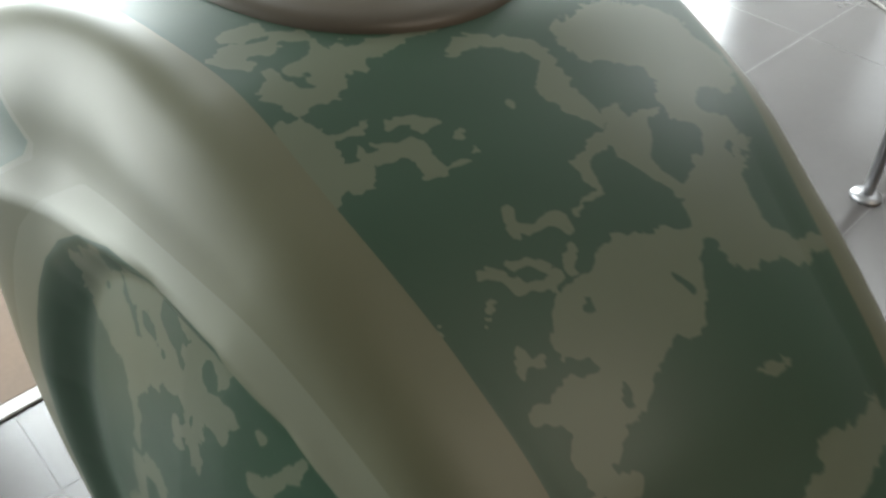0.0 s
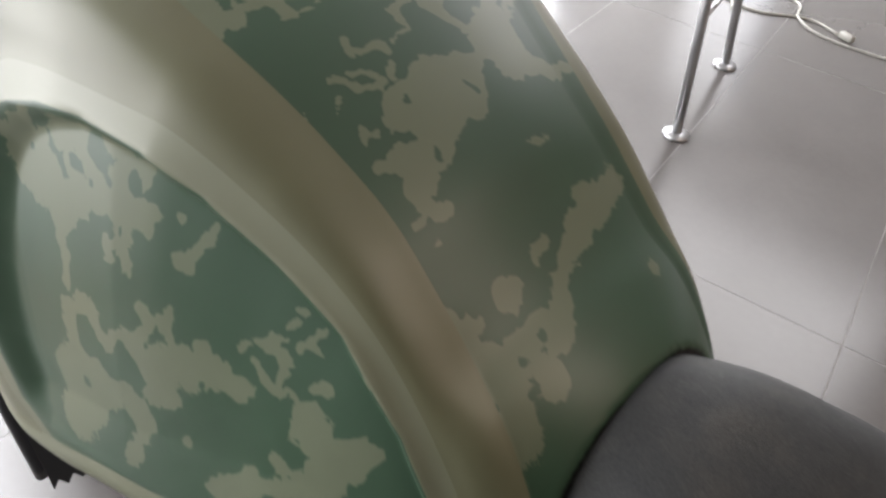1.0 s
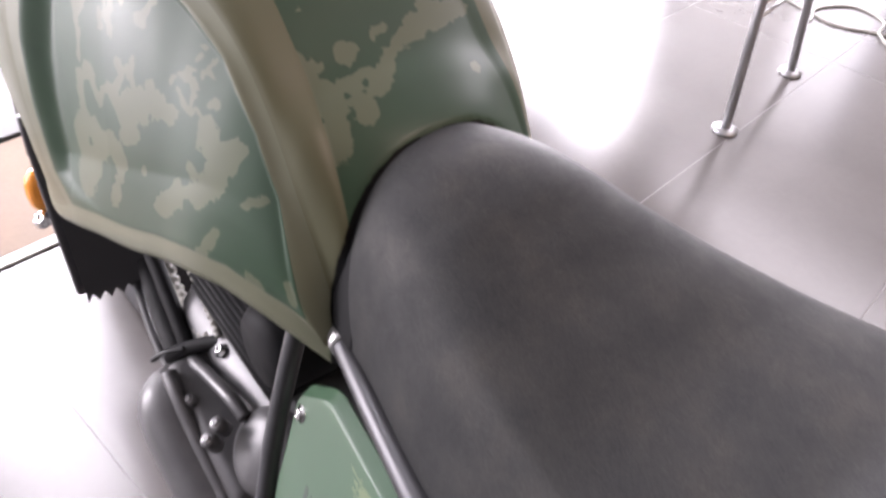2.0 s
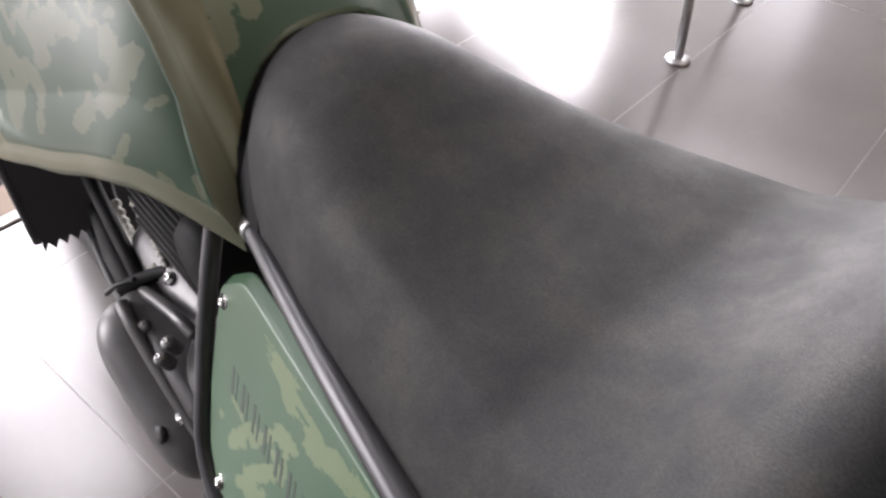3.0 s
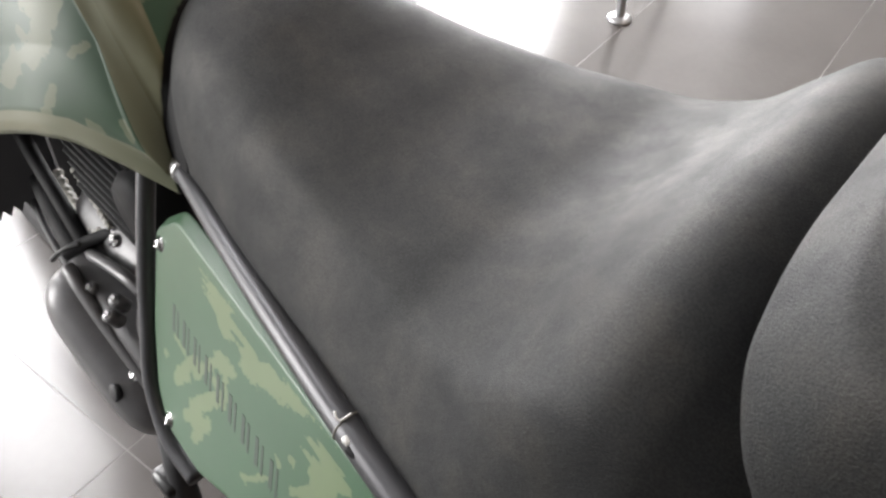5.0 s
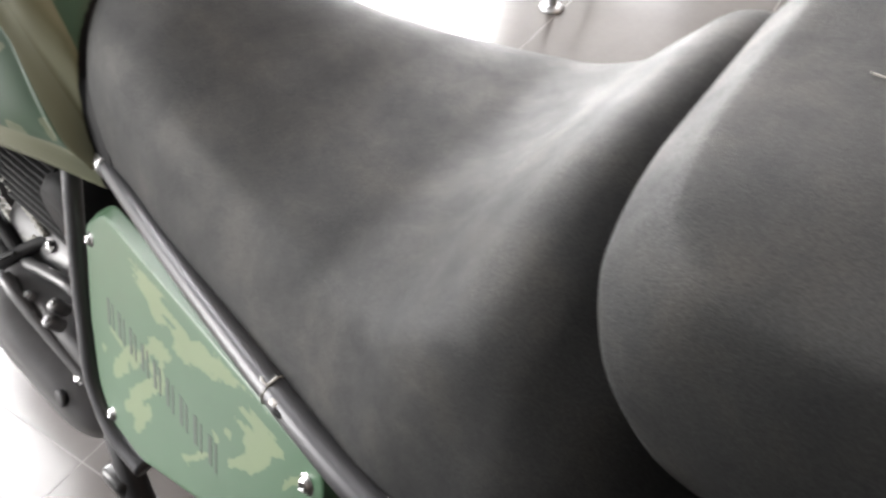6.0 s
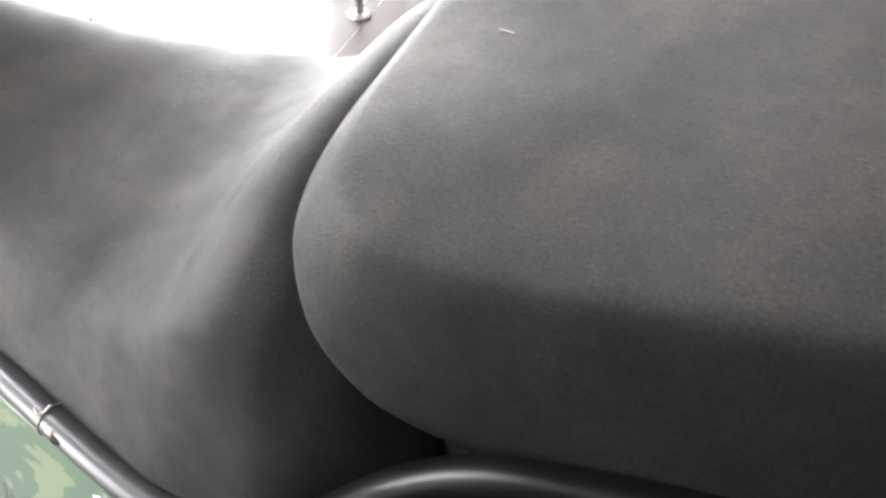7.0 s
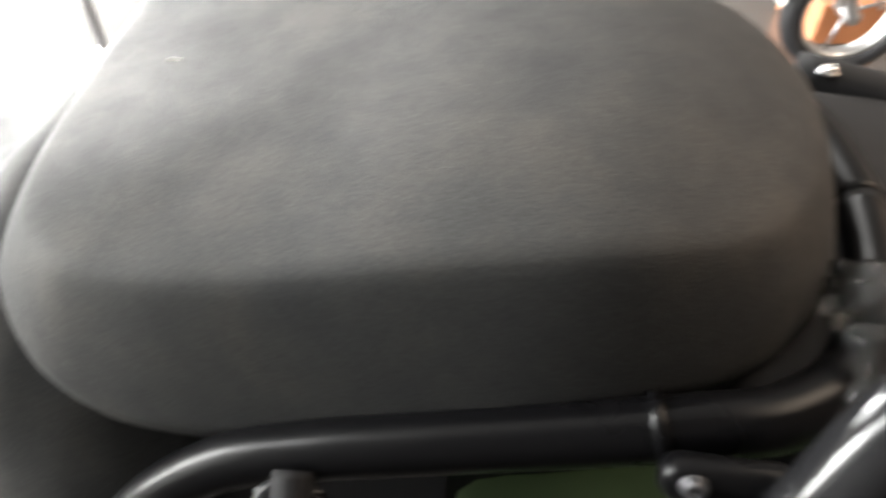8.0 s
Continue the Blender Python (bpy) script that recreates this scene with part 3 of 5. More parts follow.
TOP_SPOTS_F = [(-0.2115, -0.0336, -0.211, -0.0298, 0.0014), (-0.2095, -0.0389, -0.2057, -0.0372, 0.0016), (-0.2055, -0.0267, -0.2051, -0.0257, 0.0012), (-0.1982, -0.0241, -0.1973, -0.0243, 0.0012), (-0.1954, -0.0321, -0.1941, -0.0285, 0.0012), (-0.2065, -0.0744, -0.2024, -0.0713, 0.0035), (-0.2447, -0.0628, -0.2406, -0.0601, -0.0015), (-0.2406, -0.0601, -0.2367, -0.0564, -0.0015), (-0.2485, -0.0382, -0.2479, -0.0323, -0.0013), (-0.2147, -0.0552, -0.2106, -0.0528, -0.0012), (-0.2097, -0.0594, -0.2093, -0.059, -0.0015), (-0.2128, -0.0418, -0.2088, -0.0373, -0.0012), (-0.2055, 0.036, -0.2007, 0.0455, -0.0077), (-0.1819, 0.0441, -0.1713, 0.0416, -0.0047), (-0.1844, 0.0422, -0.183, 0.0437, -0.0024), (-0.1747, 0.0157, -0.1655, 0.0207, -0.0045), (-0.1655, 0.0207, -0.1583, 0.0261, -0.0046), (-0.1802, 0.0103, -0.1774, 0.013, -0.0026), (-0.1617, 0.0125, -0.1565, 0.0259, -0.0027)]
TOP_SPOTS_G = [(-0.1629, 0.0772, -0.1552, 0.076, -0.0069), (-0.1552, 0.076, -0.1453, 0.0757, -0.0063), (-0.16, 0.069, -0.157, 0.0693, -0.0038), (-0.166, -0.0053, -0.1644, -0.0032, -0.0018), (-0.1609, -0.0081, -0.1606, -0.0076, -0.0012), (-0.1471, 0.033, -0.1427, 0.0295, -0.0021), (-0.1417, 0.0143, -0.1377, 0.0159, -0.0012), (-0.1474, -0.0182, -0.1461, -0.019, -0.0013), (-0.1356, -0.032, -0.135, -0.0274, -0.0016), (-0.1393, -0.0365, -0.1378, -0.0365, -0.0013), (-0.1259, -0.0205, -0.1224, -0.0209, -0.0018), (-0.1886, 0.0729, -0.1865, 0.0808, -0.0066), (-0.162, -0.0317, -0.1607, -0.0286, -0.0012), (-0.0875, 0.0675, -0.081, 0.0421, 0.0055), (-0.081, 0.0421, -0.0789, 0.0261, 0.0048), (-0.0789, 0.0261, -0.075, 0.0175, 0.0045), (-0.089, 0.0349, -0.0889, 0.0439, 0.0028), (-0.0807, 0.0031, -0.0776, -0.0058, 0.0029), (-0.0712, 0.0092, -0.0658, -0.0007, 0.0035)]
TOP_SPOTS_H = [(-0.0658, -0.0007, -0.06, -0.0091, 0.0034), (-0.0748, -0.0233, -0.0737, -0.0295, 0.0046), (-0.0602, -0.0182, -0.0584, -0.0273, 0.0036), (-0.0584, -0.0273, -0.0597, -0.0396, 0.0034), (-0.0612, -0.048, -0.0572, -0.0581, 0.0053), (-0.0738, -0.0477, -0.0666, -0.0557, 0.0039), (-0.0806, -0.0526, -0.0731, -0.053, 0.0028), (-0.0509, 0.0549, -0.0483, 0.0539, 0.003), (-0.1015, -0.0436, -0.1004, -0.0439, 0.0012), (-0.1129, -0.0412, -0.1086, -0.0372, 0.0029), (-0.1086, -0.0372, -0.1071, -0.0321, 0.003), (-0.1092, -0.0444, -0.1076, -0.0474, 0.0017), (-0.0548, -0.0257, -0.0526, -0.0245, -0.0018), (-0.0504, -0.0492, -0.0362, -0.0539, 0.0081), (-0.0479, -0.032, -0.0395, -0.0314, 0.0064), (-0.058, -0.0061, -0.0495, -0.0195, 0.0047), (-0.0724, 0.0154, -0.0792, 0.0371, 0.0044)]
TOP_SPOTS = TOP_SPOTS_A + TOP_SPOTS_B + TOP_SPOTS_C + TOP_SPOTS_D + TOP_SPOTS_E + TOP_SPOTS_F + TOP_SPOTS_G + TOP_SPOTS_H
SIDE_SPOTS_A = [(-0.2714, 0.8832, -0.273, 0.8794, 0.0041), (-0.28, 0.8735, -0.287, 0.8645, 0.0046), (-0.287, 0.8645, -0.2876, 0.8576, 0.0045), (-0.277, 0.8711, -0.2775, 0.8687, 0.0044), (-0.2676, 0.8717, -0.2688, 0.8669, 0.0028), (-0.2465, 0.8918, -0.2569, 0.8751, 0.0057), (-0.2498, 0.8795, -0.25, 0.8741, 0.0043), (-0.234, 0.8942, -0.2401, 0.8825, 0.0034), (-0.2401, 0.8825, -0.241, 0.8741, 0.0037), (-0.2813, 0.8448, -0.2743, 0.8438, 0.0127), (-0.268, 0.8602, -0.2708, 0.8545, 0.007), (-0.2616, 0.8561, -0.2596, 0.8526, 0.0058), (-0.2504, 0.8657, -0.2492, 0.8634, 0.0026), (-0.26, 0.848, -0.254, 0.8391, 0.0078), (-0.254, 0.8391, -0.2568, 0.8313, 0.008), (-0.2571, 0.828, -0.2605, 0.818, 0.0032), (-0.2407, 0.8519, -0.2287, 0.8593, 0.0069), (-0.2446, 0.8571, -0.2469, 0.8517, 0.0054), (-0.2345, 0.869, -0.2267, 0.8617, 0.0049)]
SIDE_SPOTS_B = [(-0.2267, 0.8617, -0.2267, 0.8561, 0.005), (-0.2409, 0.8459, -0.2387, 0.85, 0.0036), (-0.2216, 0.8868, -0.2199, 0.8849, 0.003), (-0.2147, 0.8872, -0.2102, 0.8839, 0.0052), (-0.1942, 0.8913, -0.2027, 0.8808, 0.0035), (-0.2027, 0.8808, -0.204, 0.8724, 0.0027), (-0.2162, 0.8748, -0.2126, 0.8684, 0.0058), (-0.2126, 0.8684, -0.2106, 0.8611, 0.0059), (-0.214, 0.8595, -0.2056, 0.8608, 0.0074), (-0.2009, 0.8644, -0.1947, 0.8665, 0.0035), (-0.2004, 0.8578, -0.1987, 0.8558, 0.0029), (-0.2118, 0.8463, -0.2136, 0.8483, 0.0055), (-0.2239, 0.8385, -0.2228, 0.8299, 0.0035), (-0.217, 0.8407, -0.2115, 0.8345, 0.0032), (-0.2115, 0.8345, -0.2097, 0.8294, 0.0033), (-0.1826, 0.8693, -0.1816, 0.8702, 0.0028), (-0.1796, 0.8496, -0.178, 0.849, 0.0053), (-0.1732, 0.8569, -0.1686, 0.8644, 0.0025), (-0.1686, 0.8644, -0.1658, 0.8722, 0.0024)]
SIDE_SPOTS_C = [(-0.2563, 0.8138, -0.2578, 0.7937, 0.0033), (-0.2567, 0.7758, -0.2554, 0.7689, 0.0099), (-0.2451, 0.7891, -0.2381, 0.7901, 0.0066), (-0.2367, 0.7818, -0.2327, 0.777, 0.0045), (-0.2542, 0.7617, -0.2511, 0.7516, 0.0091), (-0.2726, 0.7262, -0.2722, 0.7171, 0.0094), (-0.2543, 0.736, -0.2531, 0.7185, 0.0176), (-0.2404, 0.7291, -0.2279, 0.7438, 0.0134), (-0.2613, 0.7023, -0.268, 0.6853, 0.0159), (-0.2286, 0.7722, -0.2209, 0.7816, 0.0038), (-0.2209, 0.7816, -0.2122, 0.791, 0.0035), (-0.2004, 0.814, -0.1978, 0.8105, 0.0042), (-0.1949, 0.809, -0.2004, 0.7987, 0.0026), (-0.2004, 0.7987, -0.2064, 0.7894, 0.0028), (-0.1891, 0.8141, -0.1878, 0.8082, 0.0028), (-0.1842, 0.8234, -0.1843, 0.8053, 0.0024), (-0.2046, 0.7851, -0.1991, 0.7776, 0.0078), (-0.1913, 0.783, -0.1736, 0.7949, 0.0123), (-0.1607, 0.8032, -0.1544, 0.8039, 0.009)]
SIDE_SPOTS_D = [(-0.1477, 0.8015, -0.1387, 0.8048, 0.0043), (-0.1681, 0.8135, -0.1635, 0.8147, 0.0026), (-0.144, 0.7973, -0.1408, 0.7978, 0.003), (-0.1962, 0.7599, -0.1823, 0.7682, 0.006), (-0.2117, 0.748, -0.204, 0.7409, 0.0081), (-0.204, 0.7409, -0.2077, 0.7245, 0.0081), (-0.2103, 0.7089, -0.2156, 0.6949, 0.0063), (-0.1466, 0.8239, -0.1428, 0.8272, 0.0016), (-0.1378, 0.8309, -0.1324, 0.8325, 0.0028), (-0.1324, 0.8325, -0.1281, 0.8377, 0.0027), (-0.1258, 0.8444, -0.1242, 0.8479, 0.0017), (-0.1197, 0.8366, -0.1139, 0.8437, 0.0019), (-0.1139, 0.8437, -0.1117, 0.8488, 0.0019), (-0.1129, 0.8402, -0.109, 0.8401, 0.0016), (-0.1293, 0.8314, -0.1219, 0.8298, 0.003), (-0.1371, 0.8209, -0.1327, 0.8145, 0.002), (-0.1294, 0.8134, -0.1235, 0.8141, 0.0033), (-0.1243, 0.8285, -0.1236, 0.8201, 0.0024), (-0.1182, 0.8159, -0.1166, 0.8154, 0.0019)]
SIDE_SPOTS_E = [(-0.1244, 0.8531, -0.1207, 0.8535, 0.0016), (-0.1064, 0.8096, -0.1026, 0.806, 0.0069), (-0.1077, 0.8236, -0.1032, 0.8263, 0.0029), (-0.1069, 0.8062, -0.1039, 0.8003, 0.0083), (-0.0949, 0.7985, -0.0828, 0.8106, 0.0036), (-0.0977, 0.7865, -0.0888, 0.7962, 0.0046), (-0.0907, 0.7812, -0.0813, 0.7978, 0.0046), (-0.0813, 0.7978, -0.077, 0.8079, 0.0041), (-0.1175, 0.7765, -0.1158, 0.776, 0.0047), (-0.1324, 0.7583, -0.129, 0.7604, 0.0034), (-0.0881, 0.8413, -0.0868, 0.8414, 0.0023), (-0.1449, 0.7373, -0.1311, 0.7517, 0.0046), (-0.1311, 0.7517, -0.1113, 0.762, 0.0041), (-0.154, 0.727, -0.1532, 0.7319, 0.004), (-0.1736, 0.7417, -0.1716, 0.7476, 0.0025), (-0.2475, 0.7725, -0.2473, 0.7585, -0.0062), (-0.2304, 0.7589, -0.2238, 0.7556, -0.0048), (-0.2168, 0.7806, -0.2095, 0.7702, -0.0041), (-0.2095, 0.7702, -0.2061, 0.7627, -0.0042)]
SIDE_SPOTS_F = [(-0.252, 0.7279, -0.2515, 0.7255, -0.0037), (-0.1994, 0.7922, -0.1986, 0.792, -0.0018), (-0.2297, 0.7173, -0.2169, 0.7236, -0.0049), (-0.1647, 0.7902, -0.1637, 0.7902, -0.0016), (-0.1262, 0.8359, -0.1257, 0.8348, -0.0015), (-0.1321, 0.8254, -0.127, 0.8225, -0.0013), (-0.2081, 0.8758, -0.2061, 0.8701, -0.0035), (-0.2144, 0.8508, -0.2136, 0.8469, -0.0012), (-0.2345, 0.8635, -0.2318, 0.8606, -0.0017), (-0.094, 0.7785, -0.1077, 0.7624, 0.0091), (-0.1286, 0.7472, -0.1458, 0.729, 0.0069), (-0.0571, 0.7848, -0.0664, 0.7776, 0.0038), (-0.0861, 0.7469, -0.0911, 0.7353, 0.0038), (-0.0911, 0.7353, -0.0978, 0.7222, 0.0041), (-0.055, 0.7276, -0.0484, 0.7269, 0.0044), (-0.0268, 0.7385, -0.0216, 0.728, 0.0032)]
SIDE_SPOTS = SIDE_SPOTS_A + SIDE_SPOTS_B + SIDE_SPOTS_C + SIDE_SPOTS_D + SIDE_SPOTS_E + SIDE_SPOTS_F
PANEL_SPOTS_A = [(0.0884, 0.6757, 0.1076, 0.6791, 0.0042), (0.1076, 0.6791, 0.1328, 0.6796, 0.0099), (0.1229, 0.6709, 0.1499, 0.6734, 0.011), (0.1503, 0.6708, 0.1835, 0.6838, 0.0073), (0.1786, 0.6841, 0.2053, 0.6916, 0.0052), (0.1149, 0.6421, 0.1315, 0.6488, 0.0068), (0.0555, 0.577, 0.0833, 0.6162, 0.0047), (0.0844, 0.6036, 0.1094, 0.6379, 0.0037), (0.0558, 0.5719, 0.0753, 0.5929, 0.0031), (0.114, 0.6239, 0.1298, 0.6173, 0.0037), (0.1274, 0.6362, 0.1317, 0.6254, 0.0026), (0.0867, 0.5777, 0.1184, 0.6127, 0.0052), (0.078, 0.5593, 0.1026, 0.5841, 0.0042), (0.0948, 0.563, 0.1152, 0.5862, 0.0047), (0.0926, 0.5499, 0.1077, 0.5671, 0.0026), (0.2274, 0.691, 0.2336, 0.6826, 0.0042), (0.2325, 0.6872, 0.2409, 0.6906, 0.0042), (0.2377, 0.6972, 0.2483, 0.6904, 0.0026), (0.2012, 0.6418, 0.2021, 0.6423, 0.0029)]
PANEL_SPOTS_B = [(0.214, 0.6564, 0.2144, 0.6565, 0.0037), (0.2209, 0.6388, 0.2354, 0.6557, 0.0037), (0.2327, 0.6677, 0.2538, 0.6845, 0.0037), (0.2538, 0.6845, 0.2651, 0.6944, 0.0031), (0.2517, 0.6769, 0.2643, 0.6901, 0.0026), (0.2383, 0.6526, 0.2522, 0.6746, 0.0042), (0.236, 0.6722, 0.2413, 0.6585, 0.0042), (0.168, 0.5919, 0.195, 0.6219, 0.0021), (0.2726, 0.6733, 0.2822, 0.6871, 0.0021), (0.2227, 0.673, 0.2311, 0.6748, 0.0021), (-0.0016, 0.6019, 0.0043, 0.5776, 0.0016), (0.0274, 0.5803, 0.0408, 0.5798, 0.0021), (0.0466, 0.6053, 0.0639, 0.6081, 0.0021), (0.0975, 0.6691, 0.0991, 0.6652, -0.0037), (0.1264, 0.6864, 0.1321, 0.6848, -0.0031), (0.1287, 0.678, 0.1326, 0.6573, -0.0021), (0.1155, 0.6611, 0.1183, 0.6525, -0.0023), (0.1023, 0.5873, 0.1038, 0.5851, -0.0018)]
PANEL_SPOTS = PANEL_SPOTS_A + PANEL_SPOTS_B



tank = fuel_tank()
# raised filler ring with its bright edge, and the cap
CAPX, CAPR, CAPZ = -0.313, 0.070, 0.945
tilt = Matrix.Translation((CAPX, 0, CAPZ)) @ Matrix.Rotation(radians(3), 4, "Y")
part("filler_surround", moved(lathe([(0.001, -0.02), (CAPR, -0.02), (CAPR, 0.008), (CAPR - 0.002, 0.0105), (CAPR - 0.006, 0.012), (0.046, 0.014), (0.044, 0.010), (0.001, 0.010)], 64), tilt), M_BROWN, tank, "brown raised filler surround")
part("filler_edge", moved(lathe([(CAPR - 0.002, 0.002), (CAPR + 0.0012, 0.002), (CAPR + 0.0012, 0.0038), (CAPR - 0.002, 0.0038)], 64), tilt), M_ALU, tank, "bright thin ring")
part("filler_cap", moved(lathe([(0.001, 0.0), (0.041, 0.0), (0.041, 0.018), (0.037, 0.021), (0.001, 0.022)], 48), tilt), M_BLACK, tank, "black round filler cap")

# ---- seats ----


# edge between the saddle's top and its flank: how far it is creased, where it lies across, its share of the height
S_Q = [(0.06, 0.0), (0.16, 0.55), (0.24, 0.9), (0.35, 0.9), (0.40, 0.3), (0.43, 0.0)]
S_C = [(0.06, 0.70), (0.20, 0.72), (0.27, 0.77), (0.315, 0.81), (0.36, 0.83)]
S_H = [(0.06, 0.85), (0.20, 0.84), (0.27, 0.78), (0.315, 0.73), (0.36, 0.74)]


def creased(x, r):
    """Share of the saddle's height at the share r of its half width, with a soft edge."""
    rc, hc = soft_interp(x, S_C), soft_interp(x, S_H)
    roof, flank, k = 1 - (1 - hc) * (r / rc) ** 2, hc + (rc - r) * hc / (1 - rc), 0.09
    m = max(0.0, min(1.0, 0.5 + 0.5 * (flank - roof) / k))
    return max(0.0, flank + (roof - flank) * m - k * m * (1 - m))


def seat_ring(x, wl, wr, zt, zb, nl, nr, ny=48, edge=0.0):
    ring = []
    for k in range(ny + 1):
        a = math.pi * k / ny
        c, s = math.cos(a), math.sin(a)
        n = nl if c > 0 else nr
        y = -(wl if c > 0 else wr) * math.copysign(abs(c) ** (2 / n), c)
        f = abs(s) ** (2 / n)
        if c > 0 and edge:
            f += edge * (creased(x, -y / wl) - f)
        ring.append((x, y, LEAN_UP * (y + 0.05) + zb + (zt - zb) * f))
    ring += [(x, wr + (-wl - wr) * (0.05 + 0.15 * i), zb - 0.004 + LEAN_UP * (wr + (-wl - wr) * (0.05 + 0.15 * i) + 0.05)) for i in range(7)]
    return ring


def rider_seat():
    xs = [-0.048 + 0.50 * (i / 110) ** 1.25 for i in range(111)]
    rows = [seat_ring(x, soft_interp(x, S_W), soft_interp(x, S_R), soft_interp(x, S_T), soft_interp(x, S_B), soft_interp(x, S_L), soft_interp(x, S_N), 72, soft_interp(x, S_Q)) for x in xs]
    return part("rider_seat", grid(rows, True), M_SEAT, bike, "dark grey grained rider saddle")


seat = rider_seat()


def nose_shade_lip():
    """Black lip added for the shade round the nose of the saddle, against the tank."""
    rows = []
    for i in range(40):
        x = -0.058 + 0.078 * (i / 39) ** 1.3
        q = x + 0.010
        rows.append(seat_ring(x, soft_interp(q, S_W) + 0.011 * (1 - i / 39), soft_interp(q, S_R) + 0.011 * (1 - i / 39), soft_interp(q, S_T) - 0.004, 0.69, 2.3, 2.3))
    return part("nose_shade_lip", grid(rows, True), M_RUBBER, bike, "added black lip for the shade under the seat nose")


nose_shade_lip()

# pillion pad: half of its plan outline (x, y), and heights along it
P_PLAN = [(0.383, 0.0), (0.3855, 0.045), (0.391, 0.078), (0.398, 0.096), (0.414, 0.110), (0.44, 0.116), (0.48, 0.118), (0.54, 0.118), (0.59, 0.1155), (0.624, 0.1075), (0.655, 0.088), (0.676, 0.056), (0.685, 0.026), (0.687, 0.0)]
P_HEM = [(0.379, 0.890), (0.388, 0.888), (0.398, 0.877), (0.415, 0.861), (0.44, 0.851), (0.473, 0.853), (0.54, 0.877), (0.611, 0.898), (0.64, 0.900), (0.687, 0.902)]
P_TOP = [(0.379, 0.897), (0.384, 0.906), (0.392, 0.911), (0.41, 0.9145), (0.432, 0.919), (0.50, 0.935), (0.56, 0.951), (0.62, 0.960), (0.65, 0.959), (0.687, 0.950)]
# wall of the pad: share of the way in to the middle, share of the height
P_WALL = [(0.10, -0.14), (0.02, -0.10), (0.0, 0.0), (0.006, 0.06), (0.03, 0.30), (0.06, 0.55), (0.083, 0.70), (0.096, 0.765), (0.112, 0.80), (0.145, 0.825), (0.20, 0.855), (0.30, 0.90), (0.42, 0.94), (0.56, 0.97), (0.72, 0.99), (0.88, 0.998), (0.97, 1.0)]


# the edge sinks towards the rear: share of the height there
P_LOW = [(-1.0, -1.0), (0.0, 0.0), (0.30, 0.27), (0.55, 0.475), (0.70, 0.60), (0.80, 0.69), (0.855, 0.785), (0.90, 0.86), (0.94, 0.92), (1.0, 1.0)]


def pillion_seat():
    half = [(x, y) for x, y, _ in smoothed([(x, y, 0) for x, y in P_PLAN], 5)]
    plan = [(x, -y) for x, y in half] + [(x - 0.1 * min(y, 0.09) * max(0, 1 - (x - 0.379) / 0.1), y * (1 - 0.12 * min(1, max(0, (x - 0.55) / 0.09)))) for x, y in half[-2:0:-1]]
    rows = []
    for k, h in P_WALL:
        row = []
        for x, y in plan:
            mid = 0.525
            qx, qy = x + (mid - x) * k, y * (1 - k)
            hem, top = soft_interp(x, P_HEM), soft_interp(qx, P_TOP)
            back = min(1, max(0, (x - 0.59) / 0.08))
            share = h + (interp(h, P_LOW) - h) * back * back * (3 - 2 * back)
            rise = 0.13 * (1 - 0.85 * min(1, max(0, (qx - 0.44) / 0.18)))
            row.append((qx, qy, rise * (qy + 0.112) + (hem + (top - hem) * share if h >= 0 else hem + 0.07 * h)))
        rows.append(row)
    return part("pillion_seat", grid(rows, True), M_SEAT, bike, "dark grey grained pillion pad with creased edges")


pillion = pillion_seat()


def seat_base():
    """Black tray under the pillion pad, a little inside its hem."""
    half = [(x, y) for x, y, _ in smoothed([(x, y, 0) for x, y in P_PLAN], 4)]
    plan = [(x, -y) for x, y in half] + [(x, y) for x, y in half[-2:0:-1]]
    rows = []
    for k, dz in ((0.5, 0.006), (0.03, 0.004), (0.02, -0.004), (0.02, -0.02), (0.05, -0.075), (0.5, -0.08)):
        rows.append([(max(x + (0.53 - x) * k, 0.56), y * (1 - k), soft_interp(x, P_HEM) + dz + LEAN_UP * (y + 0.112)) for x, y in plan])
    return part("seat_base", grid(rows, True), M_RUBBER, bike, "black plastic seat tray")


seat_base()

# ---- frame tubes, side panel ----
SEAT_RAIL = [(-0.04, -0.064, 0.703), (0.0, -0.0738, 0.705), (0.06, -0.0879, 0.708), (0.13, -0.1032, 0.7115), (0.20, -0.1174, 0.715), (0.266, -0.130, 0.7185), (0.33, -0.1395, 0.7215), (0.40, -0.143, 0.728), (0.5, -0.140, 0.738)]
for sign in (1, -1):
    part("seat_rail", tube([(x, sign * y, z) for x, y, z in SEAT_RAIL], 0.0083), M_TUBE, bike, "grey steel seat rail")
part("frame_tube", tube([(-0.033, -0.084, 0.705), (-0.0304, -0.0909, 0.6857), (-0.0235, -0.1051, 0.6482), (-0.013, -0.1216, 0.6057), (-0.0007, -0.1351, 0.5728), (0.012, -0.149, 0.5388), (0.0313, -0.158, 0.516), (0.056, -0.164, 0.502), (0.09, -0.165, 0.495)], 0.0072), M_TUBE, bike, "grey steel frame tube")
part("rail_clip", tube([(-0.006, -0.0724, 0.7047), (0.001, -0.0741, 0.7051), (0.008, -0.0757, 0.7054)], 0.0098, 20, 2), M_ALU, bike, "bright alloy rail clip")

# side panel: its own plane, e1 along the bike, e2 up
PN = Vector((0.162, 0.9324, -0.323)).normalized()
PC = Vector((0.158, -0.1322, 0.6485))
E1 = (Vector((1, 0, 0)) - PN * PN.x).normalized()
E2 = E1.cross(PN) * -1
if E2.z < 0:
    E2 = -E2


